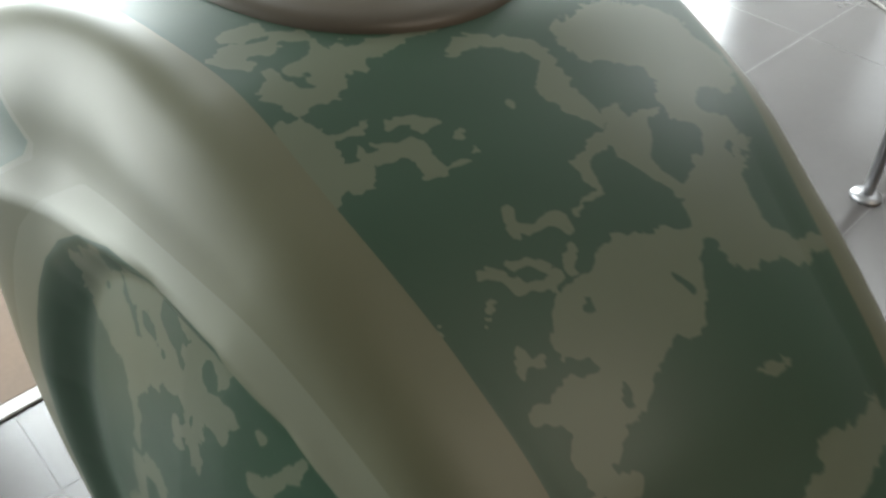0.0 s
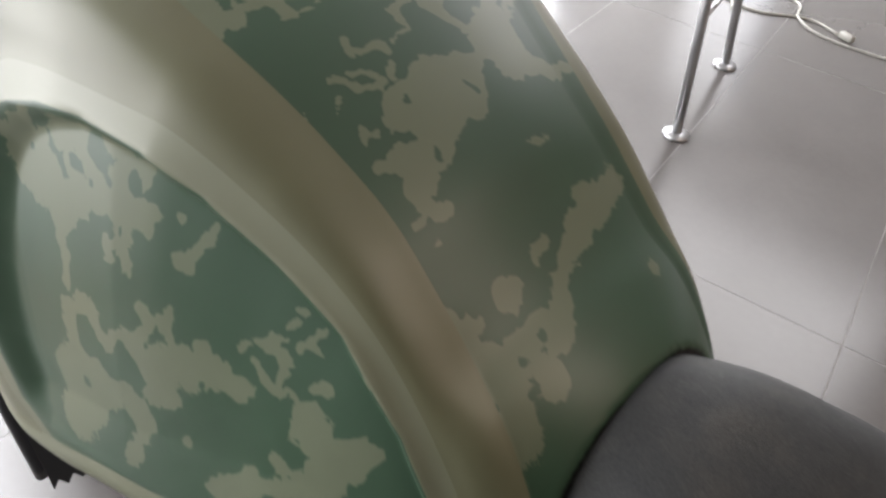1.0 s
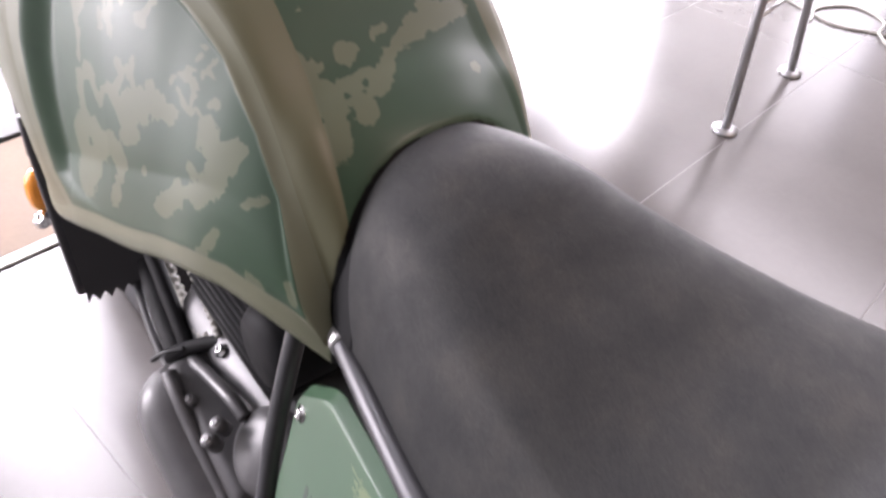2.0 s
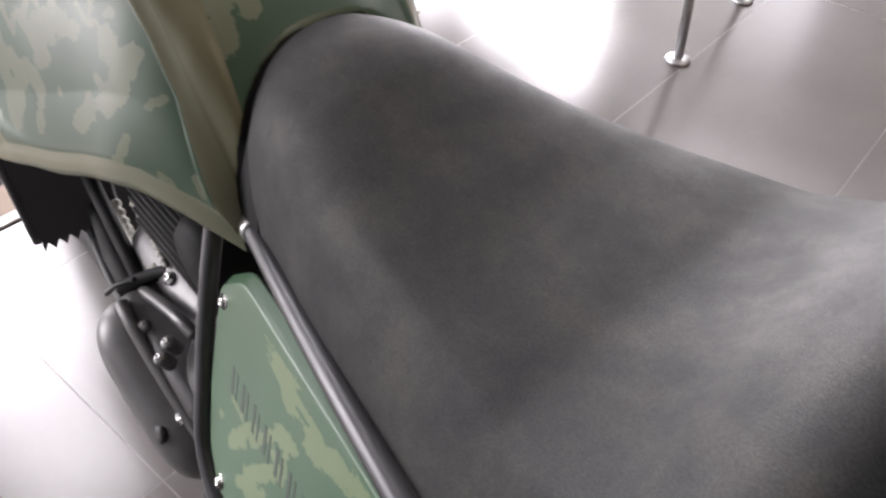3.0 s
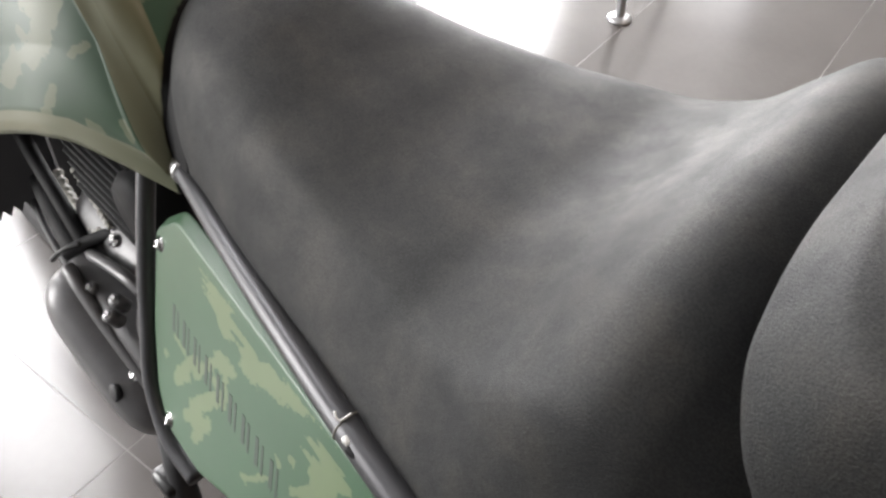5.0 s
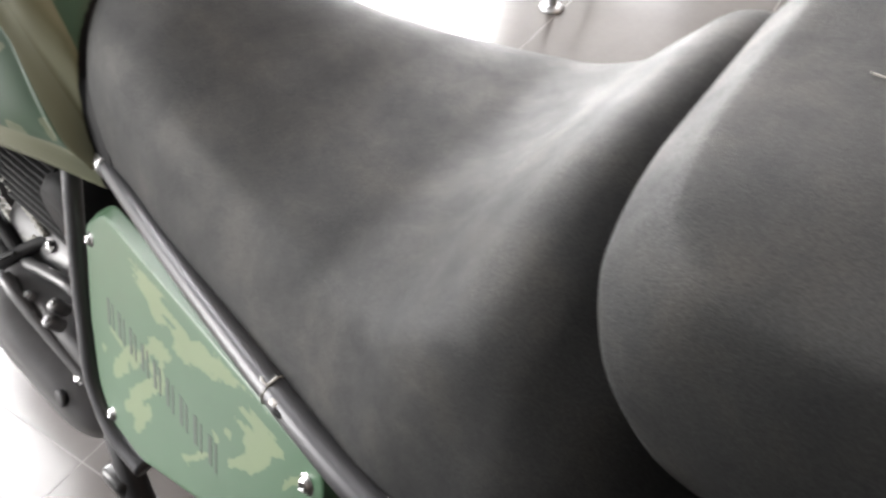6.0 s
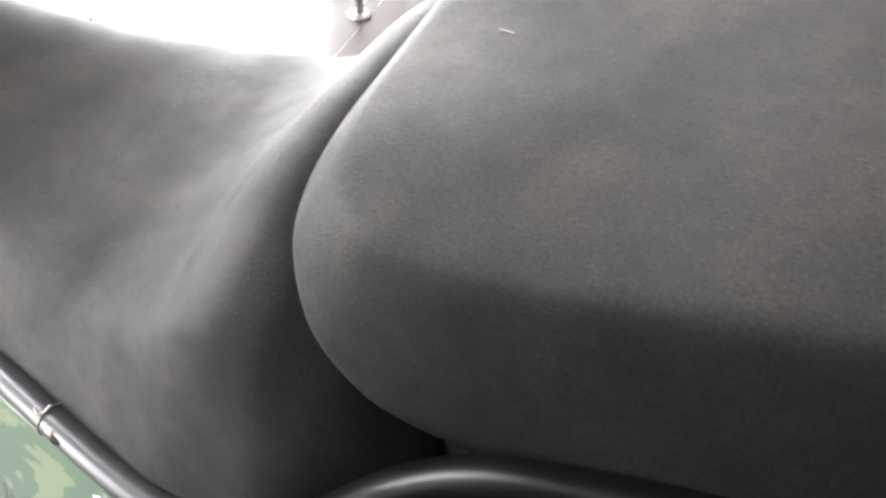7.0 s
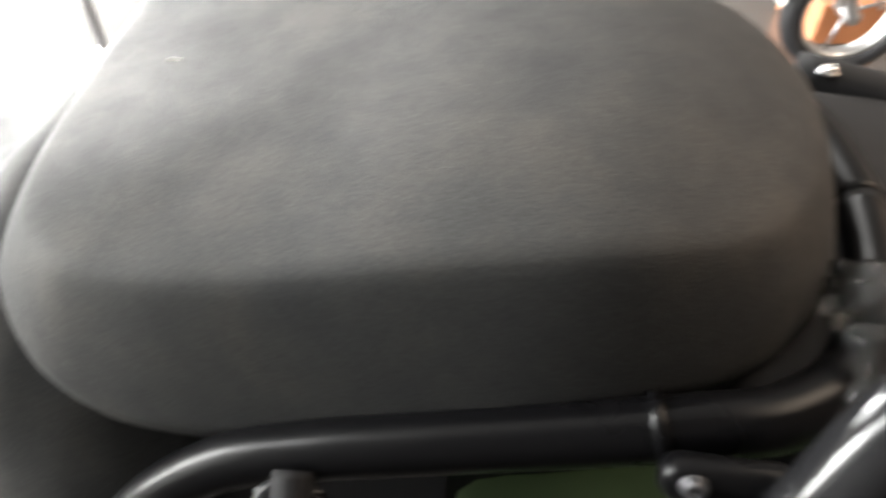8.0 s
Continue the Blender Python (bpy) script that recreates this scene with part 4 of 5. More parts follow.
def on_panel(x, z, off=0.0):
    """The place on the side panel's plane with this x and z, pushed out by off."""
    y = PC.y - (PN.x * (x - PC.x) + PN.z * (z - PC.z)) / PN.y
    return Vector((x, y, z)) - PN * off


def rounded(poly, r, n=5):
    out = []
    m = len(poly)
    for i in range(m):
        a, b, c = (Vector(poly[(i + k) % m]) for k in (-1, 0, 1))
        u, v = (a - b), (c - b)
        k = min(r, u.length * 0.45, v.length * 0.45)
        p, q = b + u.normalized() * k, b + v.normalized() * k
        for j in range(n + 1):
            t = j / n
            out.append((1 - t) ** 2 * p + 2 * t * (1 - t) * b + t * t * q)
    return out


PANEL = [(0.026, 0.693), (-0.011, 0.662), (0.002, 0.585), (0.022, 0.535), (0.052, 0.516), (0.11, 0.527), (0.20, 0.575), (0.285, 0.64), (0.312, 0.69), (0.303, 0.712), (0.17, 0.704)]


def side_panel(sign=1):
    outline = rounded([(x, z) for x, z in PANEL], 0.012)
    n = len(outline)
    sides = [outline[(i + 1) % n] - outline[i - 1] for i in range(n)]
    inward = [Vector((-d.y, d.x)).normalized() for d in sides]
    if (Vector((0.14, 0.63)) - outline[0]).dot(inward[0]) < 0:
        inward = [-v for v in inward]
    # a broad bevel all round, with a narrow rounded edge above it
    rows = [[on_panel(*(p + v * inset), off) for p, v in zip(outline, inward)] for inset, off in ((0.002, -0.0065), (0.0, -0.0055), (0.0, -0.0045), (0.0008, -0.0036), (0.0050, 0.0016), (0.0054, 0.0024), (0.0060, 0.0031), (0.0070, 0.0034), (0.0085, 0.0035))]
    inner = [p + v * 0.0085 for p, v in zip(outline, inward)]
    middle = Vector((0.14, 0.63))
    for s in (0.93, 0.86, 0.78, 0.7, 0.6, 0.5, 0.4, 0.3, 0.2, 0.1, 0.02):
        rows.append([on_panel(*middle.lerp(p, s), 0.0035) for p in inner])
    bm = grid(rows, True)
    bmesh.ops.subdivide_edges(bm, edges=[e for e in bm.edges if e.calc_length() > 0.006], cuts=3, use_grid_fill=True)
    lay = bm.verts.layers.float.new("camo")
    camo = patches(np.array([v.co.x for v in bm.verts]), np.array([v.co.z for v in bm.verts]), PANEL_SPOTS, 12.3)
    for v, c in zip(bm.verts, camo):
        v[lay] = c
        v.co.y *= sign
    if sign < 0:
        bmesh.ops.reverse_faces(bm, faces=bm.faces)
    return part("side_panel", bm, M_CAMO, bike, "camouflage side panel with dark slanted lettering marks")


panel = side_panel()
side_panel(-1)
for bx, bz in ((0.006, 0.654), (0.055, 0.531), (0.29, 0.690)):
    bolt("bolt", on_panel(bx, bz, 0.0036), -PN, 0.0042, panel, "chrome socket bolt")

# ---- grab rail and tail ----


def tie_hook(sign, rail):
    """Short lug under the rail, bound with crumpled black film and a pale tag."""
    root, tip = Vector((0.5135, sign * -0.1335, 0.8655)), Vector((0.5165, sign * -0.1545, 0.851))
    hook = part("hook", tube([root, root.lerp(tip, 0.4), root.lerp(tip, 0.8), tip], 0.0072, 20, 4, lambda u: 1.0 if u < 0.85 else 1 - 4 * (u - 0.85) ** 2 * 8), M_RUBBER, rail, "black tie-down lug")
    rows = []
    for i in range(9):
        row = []
        for k in range(30):
            a = 2 * math.pi * k / 30
            q = root.lerp(tip, 0.30 + 0.065 * i)
            r = 0.0094 + 0.0022 * noise.noise(Vector((3 * math.cos(a), 3 * math.sin(a), 0.8 * i))) + 0.0012 * abs(noise.noise(Vector((8 * math.cos(a), 8 * math.sin(a), 2 * i))))
            r += 0.0022 * math.sin(math.pi * i / 8)
            row.append(q + Vector((r * 1.12 * math.cos(a), 0, 0)) + Vector((0, 0.38, 0.65)) * r * math.sin(a))
        rows.append(row)
    part("film", grid(rows, True, False), M_RAIL, hook, "crumpled glossy black film")
    part("tag", block(0.006, 0.0008, 0.007, at=(0.5085, sign * -0.1555, 0.8475), turn=Matrix.Rotation(radians(25), 4, "X")), M_WHITE, hook, "small white tag", False)


RAIL = [(0.365, -0.118, 0.66), (0.385, -0.124, 0.705), (0.41, -0.129, 0.753), (0.435, -0.1305, 0.793), (0.46, -0.130, 0.829), (0.487, -0.127, 0.852), (0.515, -0.1255, 0.8645), (0.545, -0.124, 0.8745), (0.604, -0.120, 0.8915), (0.630, -0.117, 0.898), (0.655, -0.110, 0.900), (0.679, -0.088, 0.900), (0.696, -0.046, 0.898), (0.702, 0.0, 0.898)]
for sign in (1, -1):
    rail = part("grab_rail", tube([(x, sign * y, z) for x, y, z in RAIL], 0.0098, 24), M_RAIL, bike, "black tubular grab rail")
    part("collar", tube([(0.617, sign * -0.1185, 0.8950), (0.621, sign * -0.1180, 0.8962)], 0.0112, 24, 2), M_RAIL, rail)
    tie_hook(sign, rail)


part("tail_body", block(0.25, 0.19, 0.13, 0.03, 3, at=(0.56, 0.0, 0.755)), M_RUBBER, bike, "black plastic tail base")
part("under_tray", block(0.14, 0.22, 0.09, 0.02, 3, at=(0.42, 0.0, 0.70)), M_RUBBER, bike, "black plastic under tray")
part("tail_panel", block(0.20, 0.30, 0.075, 0.022, 3, at=(0.664, 0.0, 0.829), turn=Matrix.Rotation(radians(-12), 4, "Y")), M_GREEN, bike, "olive green tail panel")
part("tail_cover", block(0.15, 0.21, 0.05, 0.018, 3, at=(0.712, 0.0, 0.872)), M_RUBBER, bike, "black plastic rack base")
rack = part("luggage_rack", tube([(0.80, -0.02, 0.962), (0.75, -0.07, 0.960), (0.71, -0.105, 0.956), (0.682, -0.126, 0.950), (0.664, -0.138, 0.940), (0.654, -0.146, 0.922), (0.648, -0.150, 0.895), (0.645, -0.150, 0.85), (0.645, -0.150, 0.80)], 0.0108, 24), M_GLOSS, bike, "glossy black rack tube")
part("rack_lug", block(0.036, 0.012, 0.014, 0.0058, 5, at=(0.634, -0.1375, 0.9035), turn=Matrix.Rotation(radians(-4), 4, "Y")), M_RAIL, rack, "black rounded lug")
bolt("bolt", (0.624, -0.1432, 0.9068), (-0.1, -1, 0.4), 0.0026, rack, "dark bolt", M_TUBE)
for k, (bx, by, bz) in enumerate(((0.712, 0.108, 0.900), (0.703, -0.006, 0.902))):
    bolt("bolt", (bx, by, bz), (0, 0, 1), 0.0036, bike, "bright bolt")
part("rack_arm", tube([(0.70, 0.12, 0.888), (0.76, 0.10, 0.888), (0.83, 0.08, 0.885)], 0.014, 16, 5), M_RUBBER, bike, "black rack arm")


def plastic_wrap():
    """A crumpled scrap of clear film."""
    rows = []
    for i in range(26):
        row = []
        for j in range(26):
            u, v = i / 25 - 0.5, j / 25 - 0.5
            q = Vector((u * 7, v * 7, 4))
            fold = 0.010 * (1 - abs(noise.noise(q)) * 2.2) + 0.004 * abs(noise.noise(q * 2.3))
            row.append((0.704 + 0.07 * u + 0.006 * noise.noise(q + Vector((9, 0, 0))), -0.080 + 0.07 * v, 0.920 - 0.16 * v * 0.07 + fold - 0.05 * (u * u + v * v)))
        rows.append(row)
    return part("plastic_wrap", grid(rows, caps=False), M_WRAP, bike, "crumpled clear plastic film scrap")


plastic_wrap()

part("thread", tube([(x, -0.1184 - 0.0003 * math.sin(60 * x), soft_interp(x, P_HEM) + 0.001) for x in (0.527, 0.540, 0.552, 0.565, 0.578)], 0.00014, 6, 4), M_CABLE, pillion, "pale loose seam thread")
part("scuff", block(0.0055, 0.0007, 0.0005, at=(0.4330, -0.009, 0.9304)), M_CABLE, pillion, "small pale scuff", False)

# ---- cable tie on the seat rail ----
tie = part("cable_tie", tube([(0.2495 + 0.0006 * math.sin(a), -0.1269 + 0.0088 * math.cos(a), 0.7176 + 0.0088 * math.sin(a)) for a in [2 * math.pi * k / 24 for k in range(25)]], 0.0005, 8, 1), M_CABLE, bike, "pale cable tie with loose ends")
part("tie_end", tube([(0.2495, -0.1305, 0.7257), (0.2465, -0.1308, 0.7266), (0.2442, -0.1295, 0.7275)], 0.0007, 8, 4), M_WHITE, tie)
part("tie_end", tube([(0.2492, -0.1305, 0.7257), (0.2505, -0.1280, 0.7272), (0.2515, -0.1250, 0.7290)], 0.0007, 8, 4), M_WHITE, tie)
part("clip", block(0.0055, 0.0035, 0.004, 0.0012, 2, at=(0.2590, -0.1345, 0.7232)), M_WHITE, tie, "pale curled clip")
part("clip", block(0.0085, 0.004, 0.005, 0.0016, 2, at=(0.2650, -0.1360, 0.7215)), M_RUBBER, tie, "black clip block")

# ---- marks of the word on the side panel, as plain slanted bars ----


def mark(x0, z0, x1, z1, wide=0.0034):
    """A flat bar on the side panel between two places."""
    a, b = Vector((x0, z0)), Vector((x1, z1))
    side = Vector((-(b - a).y, (b - a).x)).normalized() * wide / 2
    bm = bmesh.new()
    vs = [bm.verts.new(on_panel(q.x, q.y, off)) for off in (0.0030, 0.0037) for q in (a + side, b + side, b - side, a - side)]
    for f in ((4, 5, 6, 7), (0, 1, 5, 4), (1, 2, 6, 5), (2, 3, 7, 6), (3, 0, 4, 7)):
        bm.faces.new([vs[i] for i in f])
    bmesh.ops.recalc_face_normals(bm, faces=bm.faces)
    part("mark", bm, M_LETTER, panel, "dark slanted bar", False)


for k in range(9):
    mx, mz = 0.040 + 0.0195 * k, 0.607 + 0.0012 * k
    mark(mx + 0.004, mz, mx, mz + 0.020, 0.0044)
    mark(mx + 0.0115, mz, mx + 0.0075, mz + 0.020, 0.0026)

# ---- engine, left side ----


def engine_cover():
    """The long rounded side cover, sloping down to the rear."""
    start, along, up = Vector((-0.258, -0.109, 0.459)), Vector((0.866, 0, -0.5)), Vector((0.5, 0, 0.866))
    rows = []
    for i in range(41):
        u = i / 40
        full = max(0.02, 1 - abs(2 * u - 1) ** 5) ** 0.5
        wide, high = 0.060 * full * (1 - 0.12 * u), 0.046 * full * (1 - 0.1 * u)
        mid = start + along * 0.225 * u - up * 0.040
        ring = []
        for k in range(40):
            a = 2 * math.pi * k / 40
            c, t = math.cos(a), math.sin(a)
            ring.append(mid + Vector((0, -wide * math.copysign(abs(c) ** 0.62, c), 0)) + up * high * math.copysign(abs(t) ** 0.62, t))
        rows.append(ring)
    return part("engine_cover", grid(rows, True), M_ENGINE, bike, "black cast engine side cover")


cover = engine_cover()
part("cover_ridge", tube([(-0.238, -0.128, 0.458), (-0.21, -0.130, 0.449), (-0.17, -0.130, 0.425), (-0.126, -0.128, 0.397), (-0.095, -0.126, 0.376)], 0.0075, 12), M_ENGINE, cover)
part("inner_cover", moved(lathe([(0.001, -0.03), (0.042, -0.03), (0.044, 0.0), (0.040, 0.012), (0.028, 0.019), (0.001, 0.021)], 36), Matrix.Translation((-0.105, -0.085, 0.452)) @ Matrix.Rotation(radians(55), 4, "X")), M_ENGINE, cover, "round black inner cover")
part("cover_plug", moved(lathe([(0.001, -0.003), (0.010, -0.003), (0.010, 0.0025), (0.008, 0.0035), (0.001, 0.0035)], 20), Matrix.Translation((-0.128, -0.156, 0.372)) @ Matrix.Rotation(radians(70), 4, "X")), M_PLASTIC, cover, "black round plug")
part("crankcase", block(0.42, 0.18, 0.24, 0.045, 3, at=(-0.13, 0.0, 0.37)), M_ENGINE, bike, "black crankcase")
part("coolant_pipe", tube([(-0.250, -0.1015, 0.444), (-0.245, -0.101, 0.453), (-0.225, -0.0995, 0.460), (-0.185, -0.0965, 0.471), (-0.160, -0.0945, 0.475), (-0.140, -0.092, 0.470)], 0.0068, 16), M_ENGINE, bike, "grey metal pipe")
clamp = part("hose_clamp", tube([(-0.238, -0.072, 0.470), (-0.247, -0.086, 0.466), (-0.257, -0.108, 0.459), (-0.262, -0.121, 0.453)], 0.0078, 14), M_PLASTIC, bike, "black hose clamp")
part("clamp_lever", tube([(-0.250, -0.105, 0.468), (-0.262, -0.122, 0.460), (-0.272, -0.133, 0.446)], 0.0030, 10), M_PLASTIC, clamp)
for px, py, pz in ((-0.203, -0.120, 0.444), (-0.145, -0.115, 0.470), (-0.140, -0.127, 0.460)):
    lug = part("cover_lug", moved(lathe([(0.001, -0.012), (0.0075, -0.012), (0.0075, 0.006), (0.006, 0.0075), (0.001, 0.0078)], 16), Matrix.Translation((px, py, pz)) @ Matrix.Rotation(radians(25), 4, "X")), M_ENGINE, cover, "cast bolt lug")
    bolt("bolt", (px, py - 0.0034, pz + 0.0068), (0, -0.4, 1), 0.0036, lug, "dull steel bolt", M_STEEL)
for px, py, pz in ((-0.222, -0.078, 0.476), (-0.126, -0.129, 0.398), (-0.120, -0.133, 0.390)):
    bolt("bolt", (px, py, pz), (-0.2, -0.6, 0.8), 0.0055, cover, "chrome bolt")
part("cylinder", block(0.15, 0.13, 0.24, 0.015, 2, at=(-0.20, 0, 0.57)), M_RUBBER, bike, "black cylinder block")
for k in range(9):
    part("cooling_fin", block(0.175, 0.155, 0.004, 0.0015, 1, at=(-0.20, 0, 0.512 + 0.0155 * k)), M_RUBBER, bike)
part("throttle_body", moved(lathe([(0.001, 0), (0.035, 0), (0.038, 0.01), (0.038, 0.05), (0.03, 0.06), (0.001, 0.06)], 24), Matrix.Translation((-0.10, -0.03, 0.60)) @ Matrix.Rotation(radians(90), 4, "X")), M_RUBBER, bike, "black round intake housing")
part("hose", tube([(-0.42, -0.083, 0.535), (-0.38, -0.0865, 0.498), (-0.336, -0.090, 0.476), (-0.28, -0.0945, 0.449), (-0.262, -0.096, 0.44)], 0.0085, 16), M_RUBBER, bike, "black rubber hose")


def ribbed_hose(points, r, ribs):
    return tube(points, r, 14, 14, lambda u: 1 + 0.28 * math.copysign(abs(math.sin(u * ribs * math.pi)) ** 0.6, math.sin(u * ribs * math.pi)))


part("ribbed_hose", ribbed_hose([(-0.40, -0.066, 0.455), (-0.36, -0.072, 0.448), (-0.32, -0.076, 0.452), (-0.275, -0.080, 0.458), (-0.245, -0.079, 0.470)], 0.0055, 22), M_CABLE, bike, "grey ribbed cable conduit")
part("ribbed_hose", ribbed_hose([(-0.33, -0.064, 0.50), (-0.30, -0.066, 0.495), (-0.265, -0.070, 0.489), (-0.235, -0.074, 0.482)], 0.0034, 20), M_CABLE, bike, "grey ribbed cable conduit")
part("exhaust_header", tube([(-0.45, -0.075, 0.455), (-0.39, -0.088, 0.44), (-0.33, -0.098, 0.43), (-0.27, -0.104, 0.425), (-0.235, -0.10, 0.41)], 0.013, 20), M_RUBBER, bike, "black exhaust header")
part("engine_guard", tube([(-0.45, -0.092, 0.42), (-0.38, -0.106, 0.41), (-0.31, -0.115, 0.412), (-0.25, -0.118, 0.422)], 0.0055, 14), M_PLASTIC, bike, "dark guard tube")
part("cover_deck", block(0.165, 0.080, 0.05, 0.012, 3, at=(-0.178, -0.088, 0.416), turn=Matrix.Rotation(radians(14), 4, "Y")), M_ENGINE, cover, "lit cast deck")


def radiator_shroud():
    """Black plate by the radiator, with a toothed lower edge."""
    a, b, c, d = Vector((-0.452, -0.152, 0.645)), Vector((-0.405, -0.055, 0.655)), Vector((-0.412, -0.060, 0.425)), Vector((-0.453, -0.147, 0.392))
    low = []
    for k in range(15):
        p = d.lerp(c, k / 14)
        low.append(p + Vector((0, 0, 0.010 if k % 2 else -0.002)))
    line = [b, a, *low]
    rim = (b - a).cross(d - a).normalized() * 0.012
    if rim.y > 0:
        rim = -rim
    bm = bmesh.new()
    rows = [[bm.verts.new(p + rim * k) for p in line] for k in (0, 1)]
    n = len(line)
    for i in range(n):
        bm.faces.new((rows[0][i], rows[0][(i + 1) % n], rows[1][(i + 1) % n], rows[1][i]))
    bm.faces.new(rows[0])
    bm.faces.new(rows[1])
    bmesh.ops.recalc_face_normals(bm, faces=bm.faces)
    return part("radiator_shroud", bm, M_PLASTIC, bike, "black shroud plate with a toothed lower edge", False)


shroud = radiator_shroud()
part("shroud_edge", tube([(-0.459, -0.158, 0.64), (-0.460, -0.157, 0.52), (-0.461, -0.154, 0.395)], 0.006, 10), M_TUBE, shroud, "pale grey edge guard")
turn_signal = part("turn_signal", moved(lathe([(0.001, -0.034), (0.010, -0.032), (0.016, -0.02), (0.018, 0.0), (0.016, 0.02), (0.010, 0.032), (0.001, 0.034)], 20), Matrix.Translation((-0.60, -0.147, 0.452)) @ Matrix.Rotation(radians(12), 4, "Y")), M_ORANGE, bike, "amber turn signal lens")
part("signal_stem", tube([(-0.60, -0.15, 0.418), (-0.60, -0.12, 0.41), (-0.60, -0.06, 0.42)], 0.008, 12), M_PLASTIC, turn_signal)
bolt("bolt", (-0.60, -0.155, 0.408), (0.3, -0.6, 0.8), 0.009, turn_signal, "bright stem nut")

# foot rest bracket below the side panel
peg = part("footrest_bracket", tube([(0.0, -0.150, 0.44), (0.025, -0.160, 0.42), (0.045, -0.168, 0.385), (0.06, -0.172, 0.34)], 0.012, 14), M_PLASTIC, bike, "black footrest bracket")
part("clevis", block(0.034, 0.026, 0.024, 0.006, 2, at=(0.022, -0.168, 0.405)), M_BLACK, peg)
part("clevis", block(0.028, 0.03, 0.03, 0.008, 2, at=(0.052, -0.182, 0.372)), M_BLACK, peg)
part("footrest", tube([(0.05, -0.18, 0.36), (0.052, -0.235, 0.358)], 0.013, 14, 2), M_PLASTIC, peg, "black rubber footrest")
bolt("bolt", (0.012, -0.160, 0.432), (-0.2, -0.6, 0.8), 0.006, peg, "alloy pivot pin", M_ALU)
bolt("bolt", (0.048, -0.176, 0.396), (-0.2, -0.6, 0.8), 0.006, peg, "alloy pivot pin", M_ALU)


def wheel(name, x, radius, width):
    """Tyre and rim on an axle across the bike."""
    w = radius * 0.2
    tyre = [(radius - w, -width * 0.36), (radius - w * 0.5, -width * 0.5), (radius - w * 0.12, -width * 0.36), (radius, 0.0), (radius - w * 0.12, width * 0.36), (radius - w * 0.5, width * 0.5), (radius - w, width * 0.36)]
    turn = Matrix.Translation((x, 0, radius)) @ Matrix.Rotation(radians(90), 4, "X")
    top = part(name, moved(lathe([(0.001, -0.05), (0.03, -0.05), (0.03, 0.05), (0.001, 0.05)], 20), turn), M_ENGINE, bike, "spoked wheel with a black tyre")
    part("tyre", moved(lathe(tyre, 56, False), turn), M_PLASTIC, top)
    part("rim", moved(lathe([(radius - w * 1.15, -width * 0.3), (radius - w * 0.9, -width * 0.34), (radius - w * 0.9, width * 0.34), (radius - w * 1.15, width * 0.3)], 56, False), turn), M_ENGINE, top)
    for k in range(18):
        a = 2 * math.pi * k / 18
        part("spoke", tube([(x + 0.025 * math.cos(a), 0.03 * (-1) ** k, radius + 0.025 * math.sin(a)), (x + (radius - w) * math.cos(a + 0.25), 0, radius + (radius - w) * math.sin(a + 0.25))], 0.002, 6, 1), M_STEEL, top)


wheel("front_wheel", -0.85, 0.345, 0.09)
wheel("rear_wheel", 0.66, 0.325, 0.14)
part("fork_leg", tube([(-0.85, -0.10, 0.345), (-0.70, -0.10, 0.75)], 0.024, 16, 2), M_PLASTIC, bike)
part("fork_leg", tube([(-0.85, 0.10, 0.345), (-0.70, 0.10, 0.75)], 0.024, 16, 2), M_PLASTIC, bike)
part("swingarm", tube([(0.05, -0.10, 0.40), (0.35, -0.11, 0.36), (0.66, -0.11, 0.325)], 0.022, 14), M_BLACK, bike)
part("swingarm", tube([(0.05, 0.10, 0.40), (0.35, 0.11, 0.36), (0.66, 0.11, 0.325)], 0.022, 14), M_BLACK, bike)

# ---- table on thin steel legs ----
table = new("display_table")
tagged(table, "display table on thin splayed brushed steel legs with round feet", "table")


def table_leg(fx, fy, tx, ty):
    leg = part("leg", tube([(fx, fy, 0.012), (tx, ty, 0.74)], 0.0125, 16, 1), M_STEEL, table)
    part("foot", moved(lathe([(0.001, 0), (0.034, 0), (0.036, 0.004), (0.034, 0.009), (0.016, 0.013), (0.001, 0.014)], 28), Matrix.Translation((fx, fy, 0))), M_STEEL, leg)


F1, F2, T1, T2 = (-0.628, 1.529), (-0.739, 2.011), (-0.739, 1.599), (-0.809, 1.903)
table_leg(*F1, *T1)
table_leg(*F2, *T2)
table_leg(-2.42, 1.91, -2.31, 1.94)
table_leg(-2.53, 2.38, -2.38, 2.235)
for z in (0.30, 0.335):
    f = z / 0.74
    a, b = (Vector((F[0] + (T[0] - F[0]) * f, F[1] + (T[1] - F[1]) * f, z)) for F, T in ((F1, T1), (F2, T2)))
    part("crossbar", tube([a, b], 0.0055, 12, 1), M_STEEL, table)
part("tabletop", moved(block(1.75, 0.55, 0.03, 0.006, 2), Matrix.Translation((-1.55, 1.905, 0.755)) @ Matrix.Rotation(radians(-13), 4, "Z")), M_MAT, table, "tan wooden tabletop")

